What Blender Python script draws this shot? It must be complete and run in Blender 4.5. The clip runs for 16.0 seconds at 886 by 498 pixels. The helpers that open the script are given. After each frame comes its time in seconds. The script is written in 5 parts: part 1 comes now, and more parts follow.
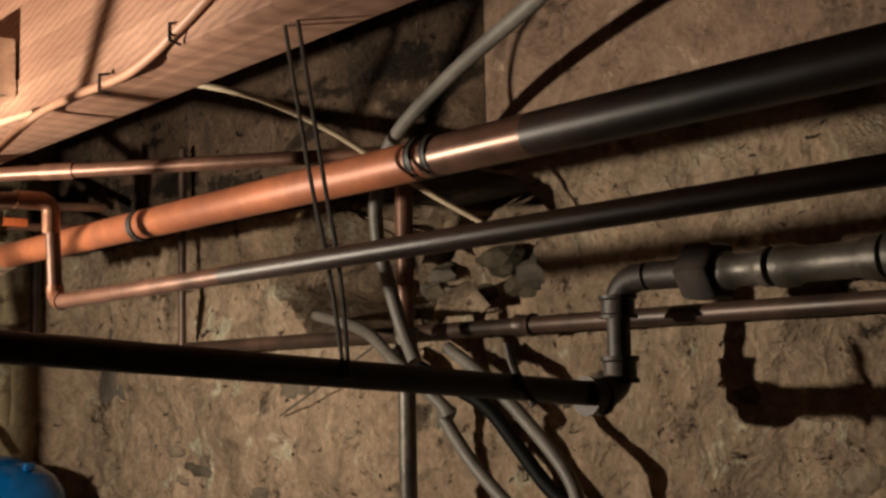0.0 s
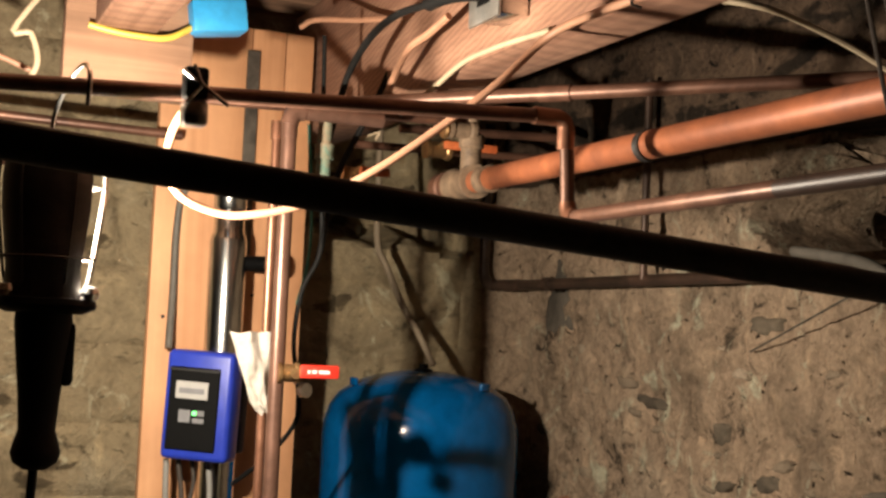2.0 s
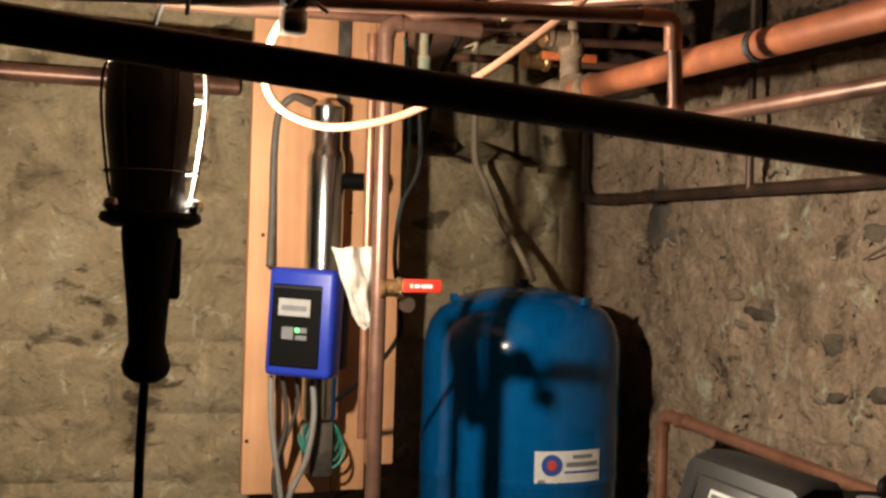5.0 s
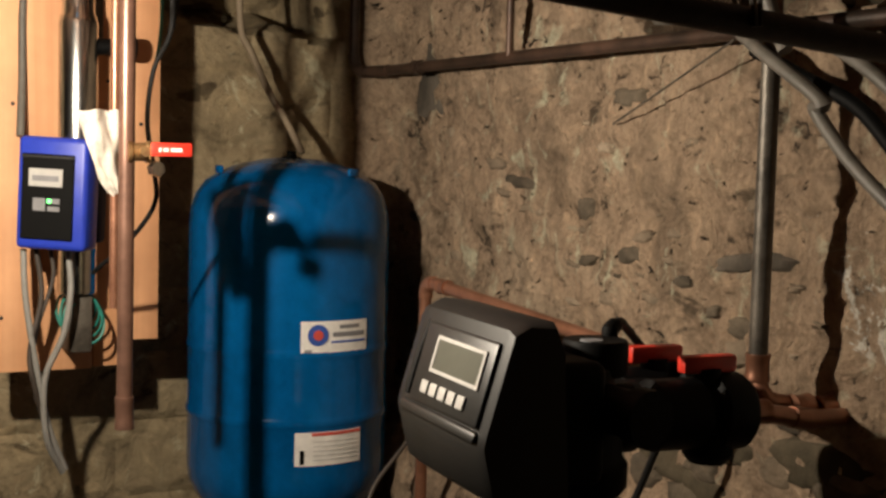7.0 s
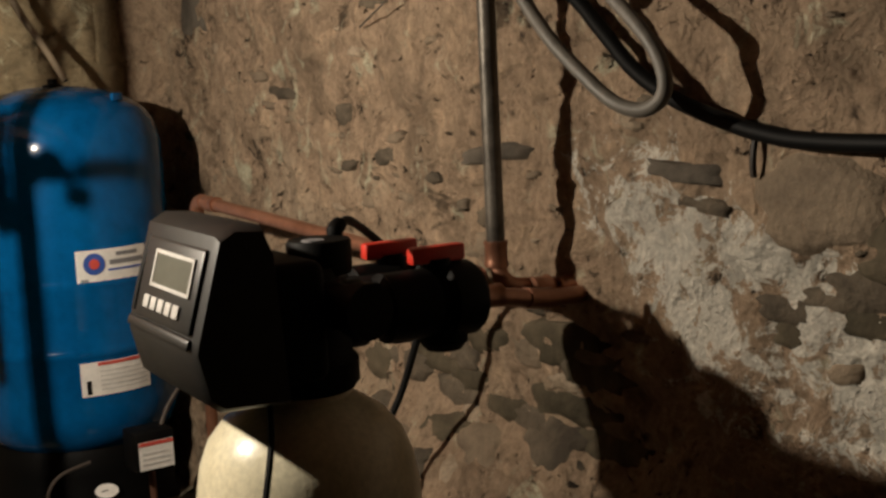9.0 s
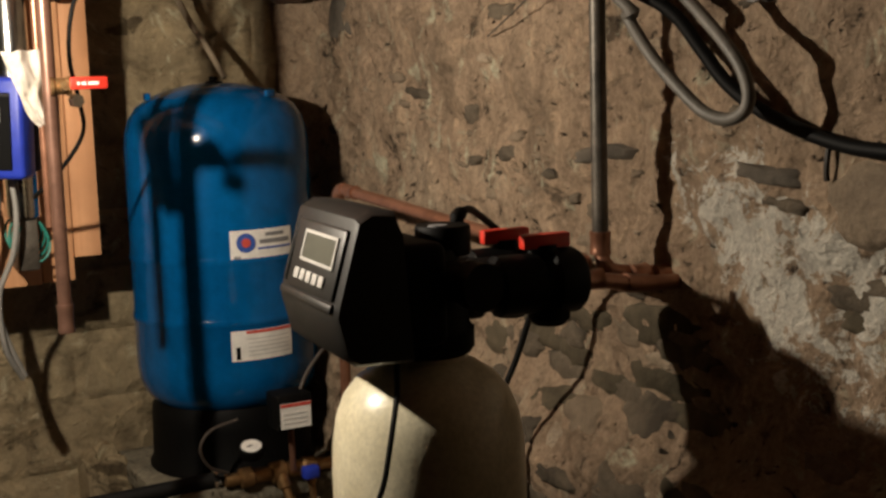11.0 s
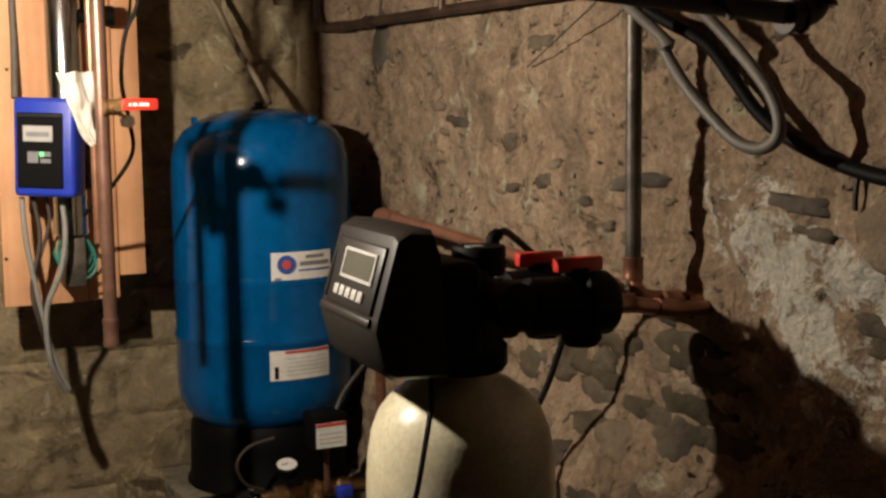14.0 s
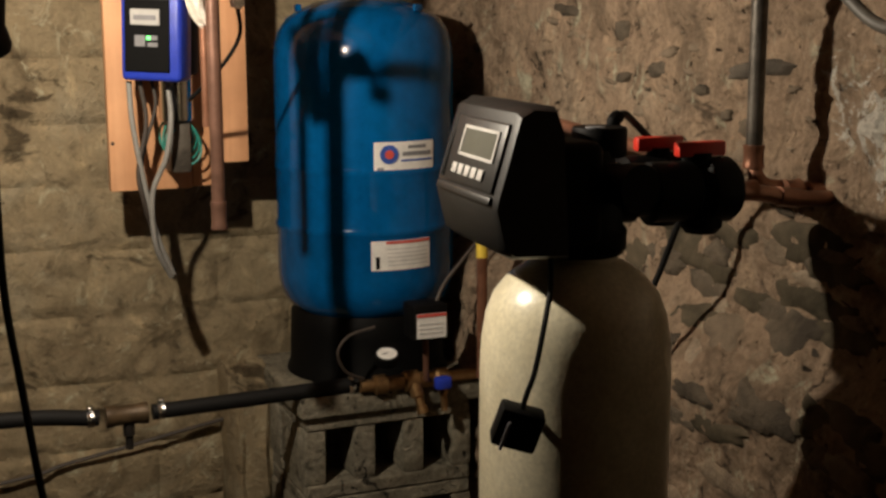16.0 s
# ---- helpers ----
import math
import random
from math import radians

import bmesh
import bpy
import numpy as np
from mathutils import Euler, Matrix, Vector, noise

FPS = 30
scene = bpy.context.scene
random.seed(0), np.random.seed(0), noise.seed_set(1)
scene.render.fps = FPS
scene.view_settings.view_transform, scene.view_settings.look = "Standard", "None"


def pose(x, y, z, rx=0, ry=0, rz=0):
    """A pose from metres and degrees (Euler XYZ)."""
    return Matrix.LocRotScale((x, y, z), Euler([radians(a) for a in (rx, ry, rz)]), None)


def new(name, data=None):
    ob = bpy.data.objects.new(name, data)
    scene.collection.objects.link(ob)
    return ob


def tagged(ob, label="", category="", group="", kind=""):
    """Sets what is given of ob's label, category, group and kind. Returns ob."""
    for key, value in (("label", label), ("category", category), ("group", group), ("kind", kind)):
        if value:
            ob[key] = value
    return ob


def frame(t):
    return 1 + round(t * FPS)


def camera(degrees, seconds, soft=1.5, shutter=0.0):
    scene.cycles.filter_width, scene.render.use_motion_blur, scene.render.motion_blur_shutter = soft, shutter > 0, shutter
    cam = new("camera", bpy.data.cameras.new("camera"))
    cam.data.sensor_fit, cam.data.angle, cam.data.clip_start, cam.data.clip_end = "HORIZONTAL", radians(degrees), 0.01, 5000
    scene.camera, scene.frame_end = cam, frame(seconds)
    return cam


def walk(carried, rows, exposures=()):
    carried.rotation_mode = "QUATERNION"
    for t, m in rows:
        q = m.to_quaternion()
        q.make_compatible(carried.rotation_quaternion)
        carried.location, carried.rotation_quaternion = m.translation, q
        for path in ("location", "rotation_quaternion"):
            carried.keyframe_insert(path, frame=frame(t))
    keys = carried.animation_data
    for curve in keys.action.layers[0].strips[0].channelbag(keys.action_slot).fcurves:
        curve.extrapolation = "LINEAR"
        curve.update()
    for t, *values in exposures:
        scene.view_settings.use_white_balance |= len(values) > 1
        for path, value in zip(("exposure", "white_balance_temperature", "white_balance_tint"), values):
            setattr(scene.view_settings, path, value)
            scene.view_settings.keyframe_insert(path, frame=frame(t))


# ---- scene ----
cam = camera(37.88, 16.0, soft=2.7)


def aim(x, y, z, yaw, pitch, roll):
    """A camera pose: yaw to the left of +y, pitch up, then roll."""
    return (Matrix.Translation((x, y, z)) @ Matrix.Rotation(radians(yaw), 4, "Z")
            @ Matrix.Rotation(radians(90 + pitch), 4, "X") @ Matrix.Rotation(radians(roll), 4, "Z"))


PATH = [
    (0, -1.1772, -2.8534, 1.4854, -38.943, 5.877, -1.161),
    (0.5, -1.2221, -2.8029, 1.4881, -33.951, 5.783, -0.173),
    (1, -1.2690, -2.7758, 1.4781, -28.844, 5.869, 1.447),
    (1.5, -1.3023, -2.7507, 1.4757, -25.258, 5.612, 2.113),
    (2, -1.3185, -2.7357, 1.4412, -22.859, 3.744, 2.582),
    (2.5, -1.3356, -2.7199, 1.4409, -21.006, 2.400, 2.680),
    (3, -1.3565, -2.7100, 1.4283, -18.720, 1.201, 2.820),
    (3.2, -1.3574, -2.7093, 1.4169, -18.918, 1.032, 2.691),
    (5.3, -1.3215, -2.7032, 1.4271, -18.860, 0.163, 1.445),
    (5.5, -1.3233, -2.7033, 1.4334, -18.829, 0.834, 1.176),
    (6, -1.3126, -2.7112, 1.4329, -20.310, 2.007, 1.270),
    (6.5, -1.2477, -2.7312, 1.4122, -25.896, 0.656, 1.594),
    (7, -1.2364, -2.7242, 1.3745, -27.489, -4.131, 1.521),
    (7.5, -1.2153, -2.7274, 1.3638, -28.748, -5.584, 0.860),
    (8, -1.1810, -2.7440, 1.3597, -31.391, -6.501, -0.229),
    (8.2, -1.1548, -2.7574, 1.3561, -32.846, -6.835, -1.364),
    (10.3, -1.1091, -2.9369, 1.3696, -33.486, -8.862, -3.864),
    (10.5, -1.1399, -2.9605, 1.3724, -32.110, -8.759, -3.073),
    (11, -1.2204, -3.0278, 1.3807, -28.107, -8.014, -1.761),
    (11.5, -1.2614, -3.0833, 1.3890, -29.644, -7.198, 0.707),
    (12, -1.2758, -3.1059, 1.3800, -29.844, -7.364, 1.719),
    (12.5, -1.2567, -3.0798, 1.3608, -28.202, -7.755, 1.548),
    (13, -1.2479, -3.0925, 1.3644, -26.052, -6.687, -1.011),
    (13.5, -1.2474, -3.0855, 1.3679, -26.706, -6.271, 0.062),
    (14, -1.2432, -3.0751, 1.3670, -26.449, -6.420, -0.719),
    (14.5, -1.2692, -3.0549, 1.3609, -26.169, -7.387, 0.356),
    (15, -1.2949, -3.0467, 1.3568, -24.874, -7.910, 1.838),
    (15.5, -1.2969, -3.0373, 1.3258, -23.964, -11.301, 2.930),
    (16, -1.2824, -3.0345, 1.3245, -22.898, -10.373, -0.118),
]
walk(cam, [(row[0], aim(*row[1:])) for row in PATH],
     exposures=[(0, 0.0), (1, 0.10), (1.7, 0.05), (2.5, -0.10), (6, -0.10), (7, 0.02), (8.2, -0.03), (10.3, -0.07), (16, -0.09)])

# ---- light ----
world = bpy.data.worlds.new("dark_cellar")
scene.world = world
world.use_nodes = True
world.node_tree.nodes["Background"].inputs[0].default_value = (0.02, 0.017, 0.014, 1)
world.node_tree.nodes["Background"].inputs[1].default_value = 0.05
scene.view_settings.exposure = 0.0

BULB = (-1.152, -1.176, 1.548)
lamp_data = bpy.data.lights.new("bulb_light", "POINT")
lamp_data.energy = 73
lamp_data.color = (1.0, 0.872, 0.70)
lamp_data.shadow_soft_size = 0.015
bulb_light = new("bulb_light", lamp_data)
bulb_light.location = BULB


# ---- materials ----
def node_mat(name, rough=0.6, metal=0.0):
    m = bpy.data.materials.new(name)
    m.use_nodes = True
    nt = m.node_tree
    b = nt.nodes["Principled BSDF"]
    b.inputs["Roughness"].default_value = rough
    b.inputs["Metallic"].default_value = metal
    return m, nt, b


def coords(nt, scale=(1, 1, 1)):
    tc = nt.nodes.new("ShaderNodeTexCoord")
    mp = nt.nodes.new("ShaderNodeMapping")
    mp.inputs["Scale"].default_value = scale
    nt.links.new(tc.outputs["Object"], mp.inputs["Vector"])
    return mp.outputs["Vector"]


def noise_tex(nt, vec, scale, detail=6.0, rough=0.6, distort=0.0):
    n = nt.nodes.new("ShaderNodeTexNoise")
    n.inputs["Scale"].default_value = scale
    n.inputs["Detail"].default_value = detail
    n.inputs["Roughness"].default_value = rough
    n.inputs["Distortion"].default_value = distort
    nt.links.new(vec, n.inputs["Vector"])
    return n.outputs["Fac"]


def ramp(nt, fac, stops):
    r = nt.nodes.new("ShaderNodeValToRGB")
    els = r.color_ramp.elements
    while len(els) < len(stops):
        els.new(0.5)
    for e, (p, c) in zip(els, stops):
        e.position = p
        e.color = (*c, 1) if len(c) == 3 else c
    nt.links.new(fac, r.inputs["Fac"])
    return r.outputs["Color"]


def mix(nt, fac, a, b, mode="MIX"):
    m = nt.nodes.new("ShaderNodeMix")
    m.data_type, m.blend_type = "RGBA", mode
    for sock, val in ((m.inputs[0], fac), (m.inputs[6], a), (m.inputs[7], b)):
        if isinstance(val, (int, float)):
            sock.default_value = val
        elif isinstance(val, tuple):
            sock.default_value = (*val, 1)
        else:
            nt.links.new(val, sock)
    return m.outputs[2]


def bump(nt, b, height, strength=0.4, dist=0.01):
    n = nt.nodes.new("ShaderNodeBump")
    n.inputs["Strength"].default_value = strength
    n.inputs["Distance"].default_value = dist
    nt.links.new(height, n.inputs["Height"])
    nt.links.new(n.outputs["Normal"], b.inputs["Normal"])


def two_tone(name, ca, cb, rough=0.5, metal=0.0, scale=18.0, stretch=(1, 1, 1), lo=0.35, hi=0.65, bump_s=0.15, bump_d=0.004, rvar=0.12):
    """A surface of two colours mixed by noise at two scales, with fine relief and uneven gloss."""
    m, nt, b = node_mat(name, rough, metal)
    if rough > 0.85:
        b.inputs["Specular IOR Level"].default_value = 0.12
    v = coords(nt, stretch)
    big = noise_tex(nt, v, scale, 5, 0.62, 0.6)
    fine = noise_tex(nt, v, scale * 7, 4, 0.6)
    col = ramp(nt, big, [(lo, ca), (hi, cb)])
    shade = ramp(nt, fine, [(0.25, (0.72, 0.72, 0.72)), (0.7, (1.12, 1.12, 1.12))])
    nt.links.new(mix(nt, 0.7, col, shade, "MULTIPLY"), b.inputs["Base Color"])
    rr = nt.nodes.new("ShaderNodeMapRange")
    rr.inputs[3].default_value, rr.inputs[4].default_value = max(0.03, rough - rvar), min(1, rough + rvar)
    nt.links.new(big, rr.inputs[0])
    nt.links.new(rr.outputs[0], b.inputs["Roughness"])
    bump(nt, b, fine, bump_s, bump_d)
    return m


def wall_mat(name, light, dark, grey, lime=(), grain=1.0, worn=0.31, pits=1.0, speck=0.85):
    """Crumbling lime mortar over rubble: blotches, dark pits, cracks, pale smears and a coarse grain."""
    m, nt, b = node_mat(name, 0.95)
    b.inputs["Specular IOR Level"].default_value = 0.15
    v = coords(nt)
    big = noise_tex(nt, v, 3.6, 6, 0.62, 0.9)
    mid = noise_tex(nt, v, 13, 8, 0.7, 0.6)
    fine = noise_tex(nt, v, 85, 5, 0.68)
    pit = noise_tex(nt, coords(nt, (1, 1, 1.6)), 26, 5, 0.6, 1.4)
    pit2 = noise_tex(nt, coords(nt, (1, 1.4, 0.8)), 60, 3, 0.55, 0.8)
    bare = noise_tex(nt, coords(nt, (1, 0.75, 1.7)), 6.5, 6, 0.58, 0.5)
    col = ramp(nt, big, [(0.32, dark), (0.48, light), (0.56, light), (0.74, grey)])
    col = mix(nt, ramp(nt, bare, [(worn, (1, 1, 1)), (worn + 0.05, (0, 0, 0))]), col, tuple(c * 0.55 for c in dark))
    col = mix(nt, 0.85, col, ramp(nt, mid, [(0.29, (0.42, 0.40, 0.37)), (0.46, (0.96, 0.95, 0.93)), (0.58, (1.08, 1.07, 1.03)), (0.70, (1.65, 1.6, 1.5))]), "MULTIPLY")
    chalk = noise_tex(nt, coords(nt, (1, 1.0, 0.8)), 9, 9, 0.74, 1.8)
    col = mix(nt, ramp(nt, chalk, [(0.57, (0, 0, 0)), (0.66, (0.75, 0.75, 0.75))]), col, tuple(min(0.5, 1.55 * c) for c in grey))
    deep = ramp(nt, pit, [(0.30, (pits, pits, pits)), (0.36, (0, 0, 0))])
    col = mix(nt, deep, col, tuple(c * 0.2 for c in dark))
    col = mix(nt, ramp(nt, pit2, [(0.25, (0.85 * pits,) * 3), (0.31, (0, 0, 0))]), col, tuple(c * 0.3 for c in dark))
    crack = nt.nodes.new("ShaderNodeTexVoronoi")
    crack.feature = "DISTANCE_TO_EDGE"
    crack.inputs["Scale"].default_value = 5.0
    wob = nt.nodes.new("ShaderNodeVectorMath")
    wob.operation = "MULTIPLY_ADD"
    nz = nt.nodes.new("ShaderNodeTexNoise")
    nz.inputs["Scale"].default_value = 9.0
    nz.inputs["Detail"].default_value = 5.0
    nt.links.new(v, nz.inputs["Vector"])
    nt.links.new(nz.outputs["Color"], wob.inputs[0])
    wob.inputs[1].default_value = (0.22, 0.22, 0.22)
    nt.links.new(v, wob.inputs[2])
    nt.links.new(wob.outputs[0], crack.inputs["Vector"])
    line = ramp(nt, crack.outputs["Distance"], [(0.010, (pits, pits, pits)), (0.026, (0, 0, 0))])
    line = mix(nt, 1.0, line, ramp(nt, mid, [(0.38, (1, 1, 1)), (0.47, (0, 0, 0))]), "MULTIPLY")
    col = mix(nt, line, col, tuple(c * 0.22 for c in dark))
    col = mix(nt, speck, col, ramp(nt, fine, [(0.3, (0.6, 0.59, 0.57)), (0.68, (1.2, 1.2, 1.2))]), "MULTIPLY")
    for ly, lz, slant, sy, sz in lime:
        shift = nt.nodes.new("ShaderNodeMapping")
        turn = nt.nodes.new("ShaderNodeMapping")
        squash = nt.nodes.new("ShaderNodeMapping")
        tc = nt.nodes.new("ShaderNodeTexCoord")
        nt.links.new(tc.outputs["Object"], shift.inputs["Vector"])
        shift.inputs["Location"].default_value = (0, -ly, -lz)
        nt.links.new(shift.outputs["Vector"], turn.inputs["Vector"])
        turn.inputs["Rotation"].default_value = (radians(slant), 0, 0)
        nt.links.new(turn.outputs["Vector"], squash.inputs["Vector"])
        squash.inputs["Scale"].default_value = (0.2, sy, sz)
        sep = nt.nodes.new("ShaderNodeVectorMath")
        sep.operation = "LENGTH"
        nt.links.new(squash.outputs["Vector"], sep.inputs[0])
        blot = nt.nodes.new("ShaderNodeMapRange")
        nt.links.new(noise_tex(nt, v, 19, 9, 0.80, 0.5), blot.inputs[0])
        blot.inputs[1].default_value, blot.inputs[2].default_value = 0.30, 0.68
        add = nt.nodes.new("ShaderNodeMath")
        add.operation = "MULTIPLY_ADD"
        nt.links.new(sep.outputs["Value"], add.inputs[0])
        add.inputs[1].default_value = -2.3
        nt.links.new(blot.outputs[0], add.inputs[2])
        col = mix(nt, ramp(nt, add.outputs[0], [(0.25, (0, 0, 0)), (0.32, (1, 1, 1))]), col, mix(nt, 0.7, (0.62, 0.58, 0.50), ramp(nt, fine, [(0.3, (0.5, 0.5, 0.5)), (0.68, (1.15, 1.15, 1.15))]), "MULTIPLY"))
    nt.links.new(col, b.inputs["Base Color"])
    hsum = nt.nodes.new("ShaderNodeMath")
    hsum.operation = "MULTIPLY_ADD"
    nt.links.new(fine, hsum.inputs[0])
    hsum.inputs[1].default_value = 0.3
    nt.links.new(mid, hsum.inputs[2])
    low = nt.nodes.new("ShaderNodeMath")
    low.operation = "MULTIPLY_ADD"
    nt.links.new(deep, low.inputs[0])
    low.inputs[1].default_value = -0.5
    nt.links.new(hsum.outputs[0], low.inputs[2])
    bump(nt, b, low.outputs[0], 1.0, 0.028 * grain)
    return m


def wood_mat(name, ca, cb, axis="Y", rough=0.75, grain=26.0, saw=0.0):
    m, nt, b = node_mat(name, rough)
    st = {"X": (0.35, grain, grain), "Y": (grain, 0.35, grain), "Z": (grain, grain, 0.35)}[axis]
    v = coords(nt, st)
    g = noise_tex(nt, v, 1.0, 6, 0.66, 1.4)
    w = coords(nt, (3, 3, 3))
    blot = noise_tex(nt, w, 1.6, 4, 0.6)
    col = ramp(nt, g, [(0.3, ca), (0.5, tuple((p + q) / 2 for p, q in zip(ca, cb))), (0.68, cb)])
    col = mix(nt, 0.7, col, ramp(nt, blot, [(0.3, (0.68, 0.63, 0.58)), (0.62, (1.08, 1.05, 1.0))]), "MULTIPLY")
    if saw:
        tc = nt.nodes.new("ShaderNodeTexCoord")
        turn = nt.nodes.new("ShaderNodeMapping")
        turn.inputs["Rotation"].default_value = (radians(14), 0, 0)
        nt.links.new(tc.outputs["Object"], turn.inputs["Vector"])
        band = nt.nodes.new("ShaderNodeTexWave")
        band.bands_direction = "Z"
        for key, val in (("Scale", 30.0), ("Distortion", 3.5), ("Detail", 3.0), ("Detail Scale", 1.5)):
            band.inputs[key].default_value = val
        nt.links.new(turn.outputs["Vector"], band.inputs["Vector"])
        col = mix(nt, saw, col, ramp(nt, band.outputs["Fac"], [(0.1, (0.62, 0.56, 0.52)), (0.6, (1.08, 1.07, 1.05))]), "MULTIPLY")
    nt.links.new(col, b.inputs["Base Color"])
    bump(nt, b, g, 0.35, 0.004)
    return m


def plain(name, col, rough=0.5, metal=0.0, gloss=0.5):
    m, nt, b = node_mat(name, rough, metal)
    b.inputs["Specular IOR Level"].default_value = gloss
    v = coords(nt)
    f = noise_tex(nt, v, 45, 5, 0.65)
    nt.links.new(mix(nt, 0.55, col, ramp(nt, f, [(0.3, (0.7, 0.7, 0.7)), (0.7, (1.15, 1.15, 1.15))]), "MULTIPLY"), b.inputs["Base Color"])
    bump(nt, b, f, 0.08, 0.002)
    return m


def glow(name, col, strength):
    m, nt, b = node_mat(name, 0.5)
    b.inputs["Base Color"].default_value = (*col, 1)
    b.inputs["Emission Color"].default_value = (*col, 1)
    b.inputs["Emission Strength"].default_value = strength
    return m


M_WALL_B = wall_mat("rubble_mortar", (0.345, 0.252, 0.178), (0.195, 0.144, 0.102), (0.40, 0.316, 0.232),
                    lime=((-1.655, 1.135, -38, 0.95, 1.9), (-1.70, 1.065, -55, 1.0, 2.0), (-1.90, 1.07, -30, 1.0, 2.3), (-1.95, 1.01, 0, 1.1, 1.6), (-1.79, 1.125, -20, 1.6, 2.8)))
M_WALL_A = wall_mat("old_parging", (0.30, 0.238, 0.150), (0.165, 0.126, 0.078), (0.35, 0.30, 0.21), grain=0.55, worn=0.35, pits=0.35, speck=0.4)
M_STONE = two_tone("field_stone", (0.055, 0.045, 0.034), (0.135, 0.108, 0.078), 0.9, scale=9, bump_s=0.6, bump_d=0.01)
M_STONE_TAN = two_tone("tan_stone", (0.13, 0.10, 0.072), (0.24, 0.185, 0.13), 0.92, scale=9, bump_s=0.6, bump_d=0.01)
M_CEMENT = two_tone("grey_cement", (0.055, 0.047, 0.038), (0.115, 0.097, 0.077), 0.9, scale=12, bump_s=0.4)
# unseen floor and closing walls: kept dark so shadows get little bounced light
M_FLOOR = wall_mat("earth_floor", (0.075, 0.06, 0.045), (0.035, 0.03, 0.022), (0.09, 0.075, 0.058))
M_WALL_DK = wall_mat("low_bounce_stone", (0.06, 0.048, 0.034), (0.03, 0.025, 0.018), (0.075, 0.06, 0.045))
M_SILL_DARK = wall_mat("dark_sill", (0.095, 0.062, 0.042), (0.036, 0.025, 0.017), (0.14, 0.098, 0.068), worn=0.40)
M_BLOCK = wall_mat("concrete_block", (0.26, 0.235, 0.18), (0.15, 0.133, 0.10), (0.30, 0.27, 0.215))
M_JOIST = wood_mat("joist_fir", (0.225, 0.110, 0.070), (0.38, 0.215, 0.144), "Y", 0.8, saw=0.55)
M_BOARD_X = wood_mat("subfloor", (0.15, 0.08, 0.046), (0.33, 0.19, 0.12), "X", 0.85, 18)
M_PLANK = wood_mat("plank_pine", (0.54, 0.265, 0.125), (0.70, 0.385, 0.21), "Z", 0.7, 14)
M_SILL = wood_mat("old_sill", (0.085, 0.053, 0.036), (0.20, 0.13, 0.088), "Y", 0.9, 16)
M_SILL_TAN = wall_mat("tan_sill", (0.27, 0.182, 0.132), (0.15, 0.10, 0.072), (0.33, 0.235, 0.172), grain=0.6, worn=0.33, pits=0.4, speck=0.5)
M_COPPER = two_tone("copper", (0.22, 0.098, 0.058), (0.40, 0.195, 0.122), 0.36, 0.6, scale=9, lo=0.3, hi=0.7, bump_s=0.05)
M_COPPER_DULL = two_tone("tarnished_copper", (0.08, 0.040, 0.028), (0.20, 0.098, 0.064), 0.40, 0.45, scale=8, bump_s=0.06)
M_COPPER_BIG = two_tone("painted_copper", (0.23, 0.078, 0.04), (0.40, 0.128, 0.052), 0.5, 0.2, scale=7, bump_s=0.06)
M_VERDIGRIS = two_tone("verdigris", (0.10, 0.22, 0.17), (0.32, 0.22, 0.14), 0.8, 0.2, scale=30)
M_BRASS = two_tone("brass", (0.24, 0.13, 0.055), (0.42, 0.26, 0.12), 0.4, 0.85, scale=20)
M_IRON = two_tone("black_iron", (0.018, 0.015, 0.013), (0.05, 0.036, 0.028), 0.55, 0.3, scale=25)
M_STEEL_OLD = two_tone("galvanised_steel", (0.06, 0.052, 0.043), (0.14, 0.122, 0.10), 0.45, 0.45, scale=18)
M_GALV = two_tone("bright_galvanised", (0.34, 0.32, 0.29), (0.52, 0.50, 0.46), 0.38, 0.8, scale=22)
M_GREY_PVC = two_tone("grey_conduit", (0.08, 0.072, 0.06), (0.135, 0.12, 0.10), 0.55, scale=12, bump_s=0.05)
M_STAINLESS = plain("stainless", (0.62, 0.62, 0.60), 0.2, 1.0)
M_CHROME = plain("bright_steel", (0.7, 0.69, 0.66), 0.25, 1.0)
M_BLUE_TANK = two_tone("blue_enamel", (0.001, 0.074, 0.23), (0.0012, 0.087, 0.262), 0.15, scale=5, bump_s=0.01, rvar=0.04)
M_BLUE_TANK.node_tree.nodes["Principled BSDF"].inputs["Specular IOR Level"].default_value = 0.3
M_BLUE_BOX = plain("blue_plastic", (0.02, 0.045, 0.42), 0.4)
M_SKY_BOX = plain("cyan_plastic", (0.03, 0.30, 0.62), 0.45)
M_BLACK = plain("black_plastic", (0.0022, 0.0022, 0.0022), 0.6, gloss=0.12)
M_CASE = plain("charcoal_plastic", (0.014, 0.0135, 0.013), 0.42)
M_RUBBER = plain("black_rubber", (0.005, 0.0047, 0.0044), 0.72, gloss=0.25)
M_CREAM = two_tone("cream_fibreglass", (0.64, 0.58, 0.41), (0.74, 0.68, 0.50), 0.32, scale=20, bump_s=0.12, bump_d=0.003)
M_WHITE = plain("white_label", (0.74, 0.72, 0.68), 0.55)
M_GREY_INK = plain("grey_ink", (0.20, 0.20, 0.21), 0.6)
M_RED = plain("red_plastic", (0.62, 0.035, 0.02), 0.4)
M_RED_INK = plain("red_ink", (0.55, 0.07, 0.05), 0.6)
M_BLUE_INK = plain("blue_ink", (0.03, 0.08, 0.33), 0.6)
M_LCD = plain("lcd_glass", (0.085, 0.088, 0.072), 0.3)
M_PRINT = plain("pale_grey_print", (0.42, 0.41, 0.39), 0.55)
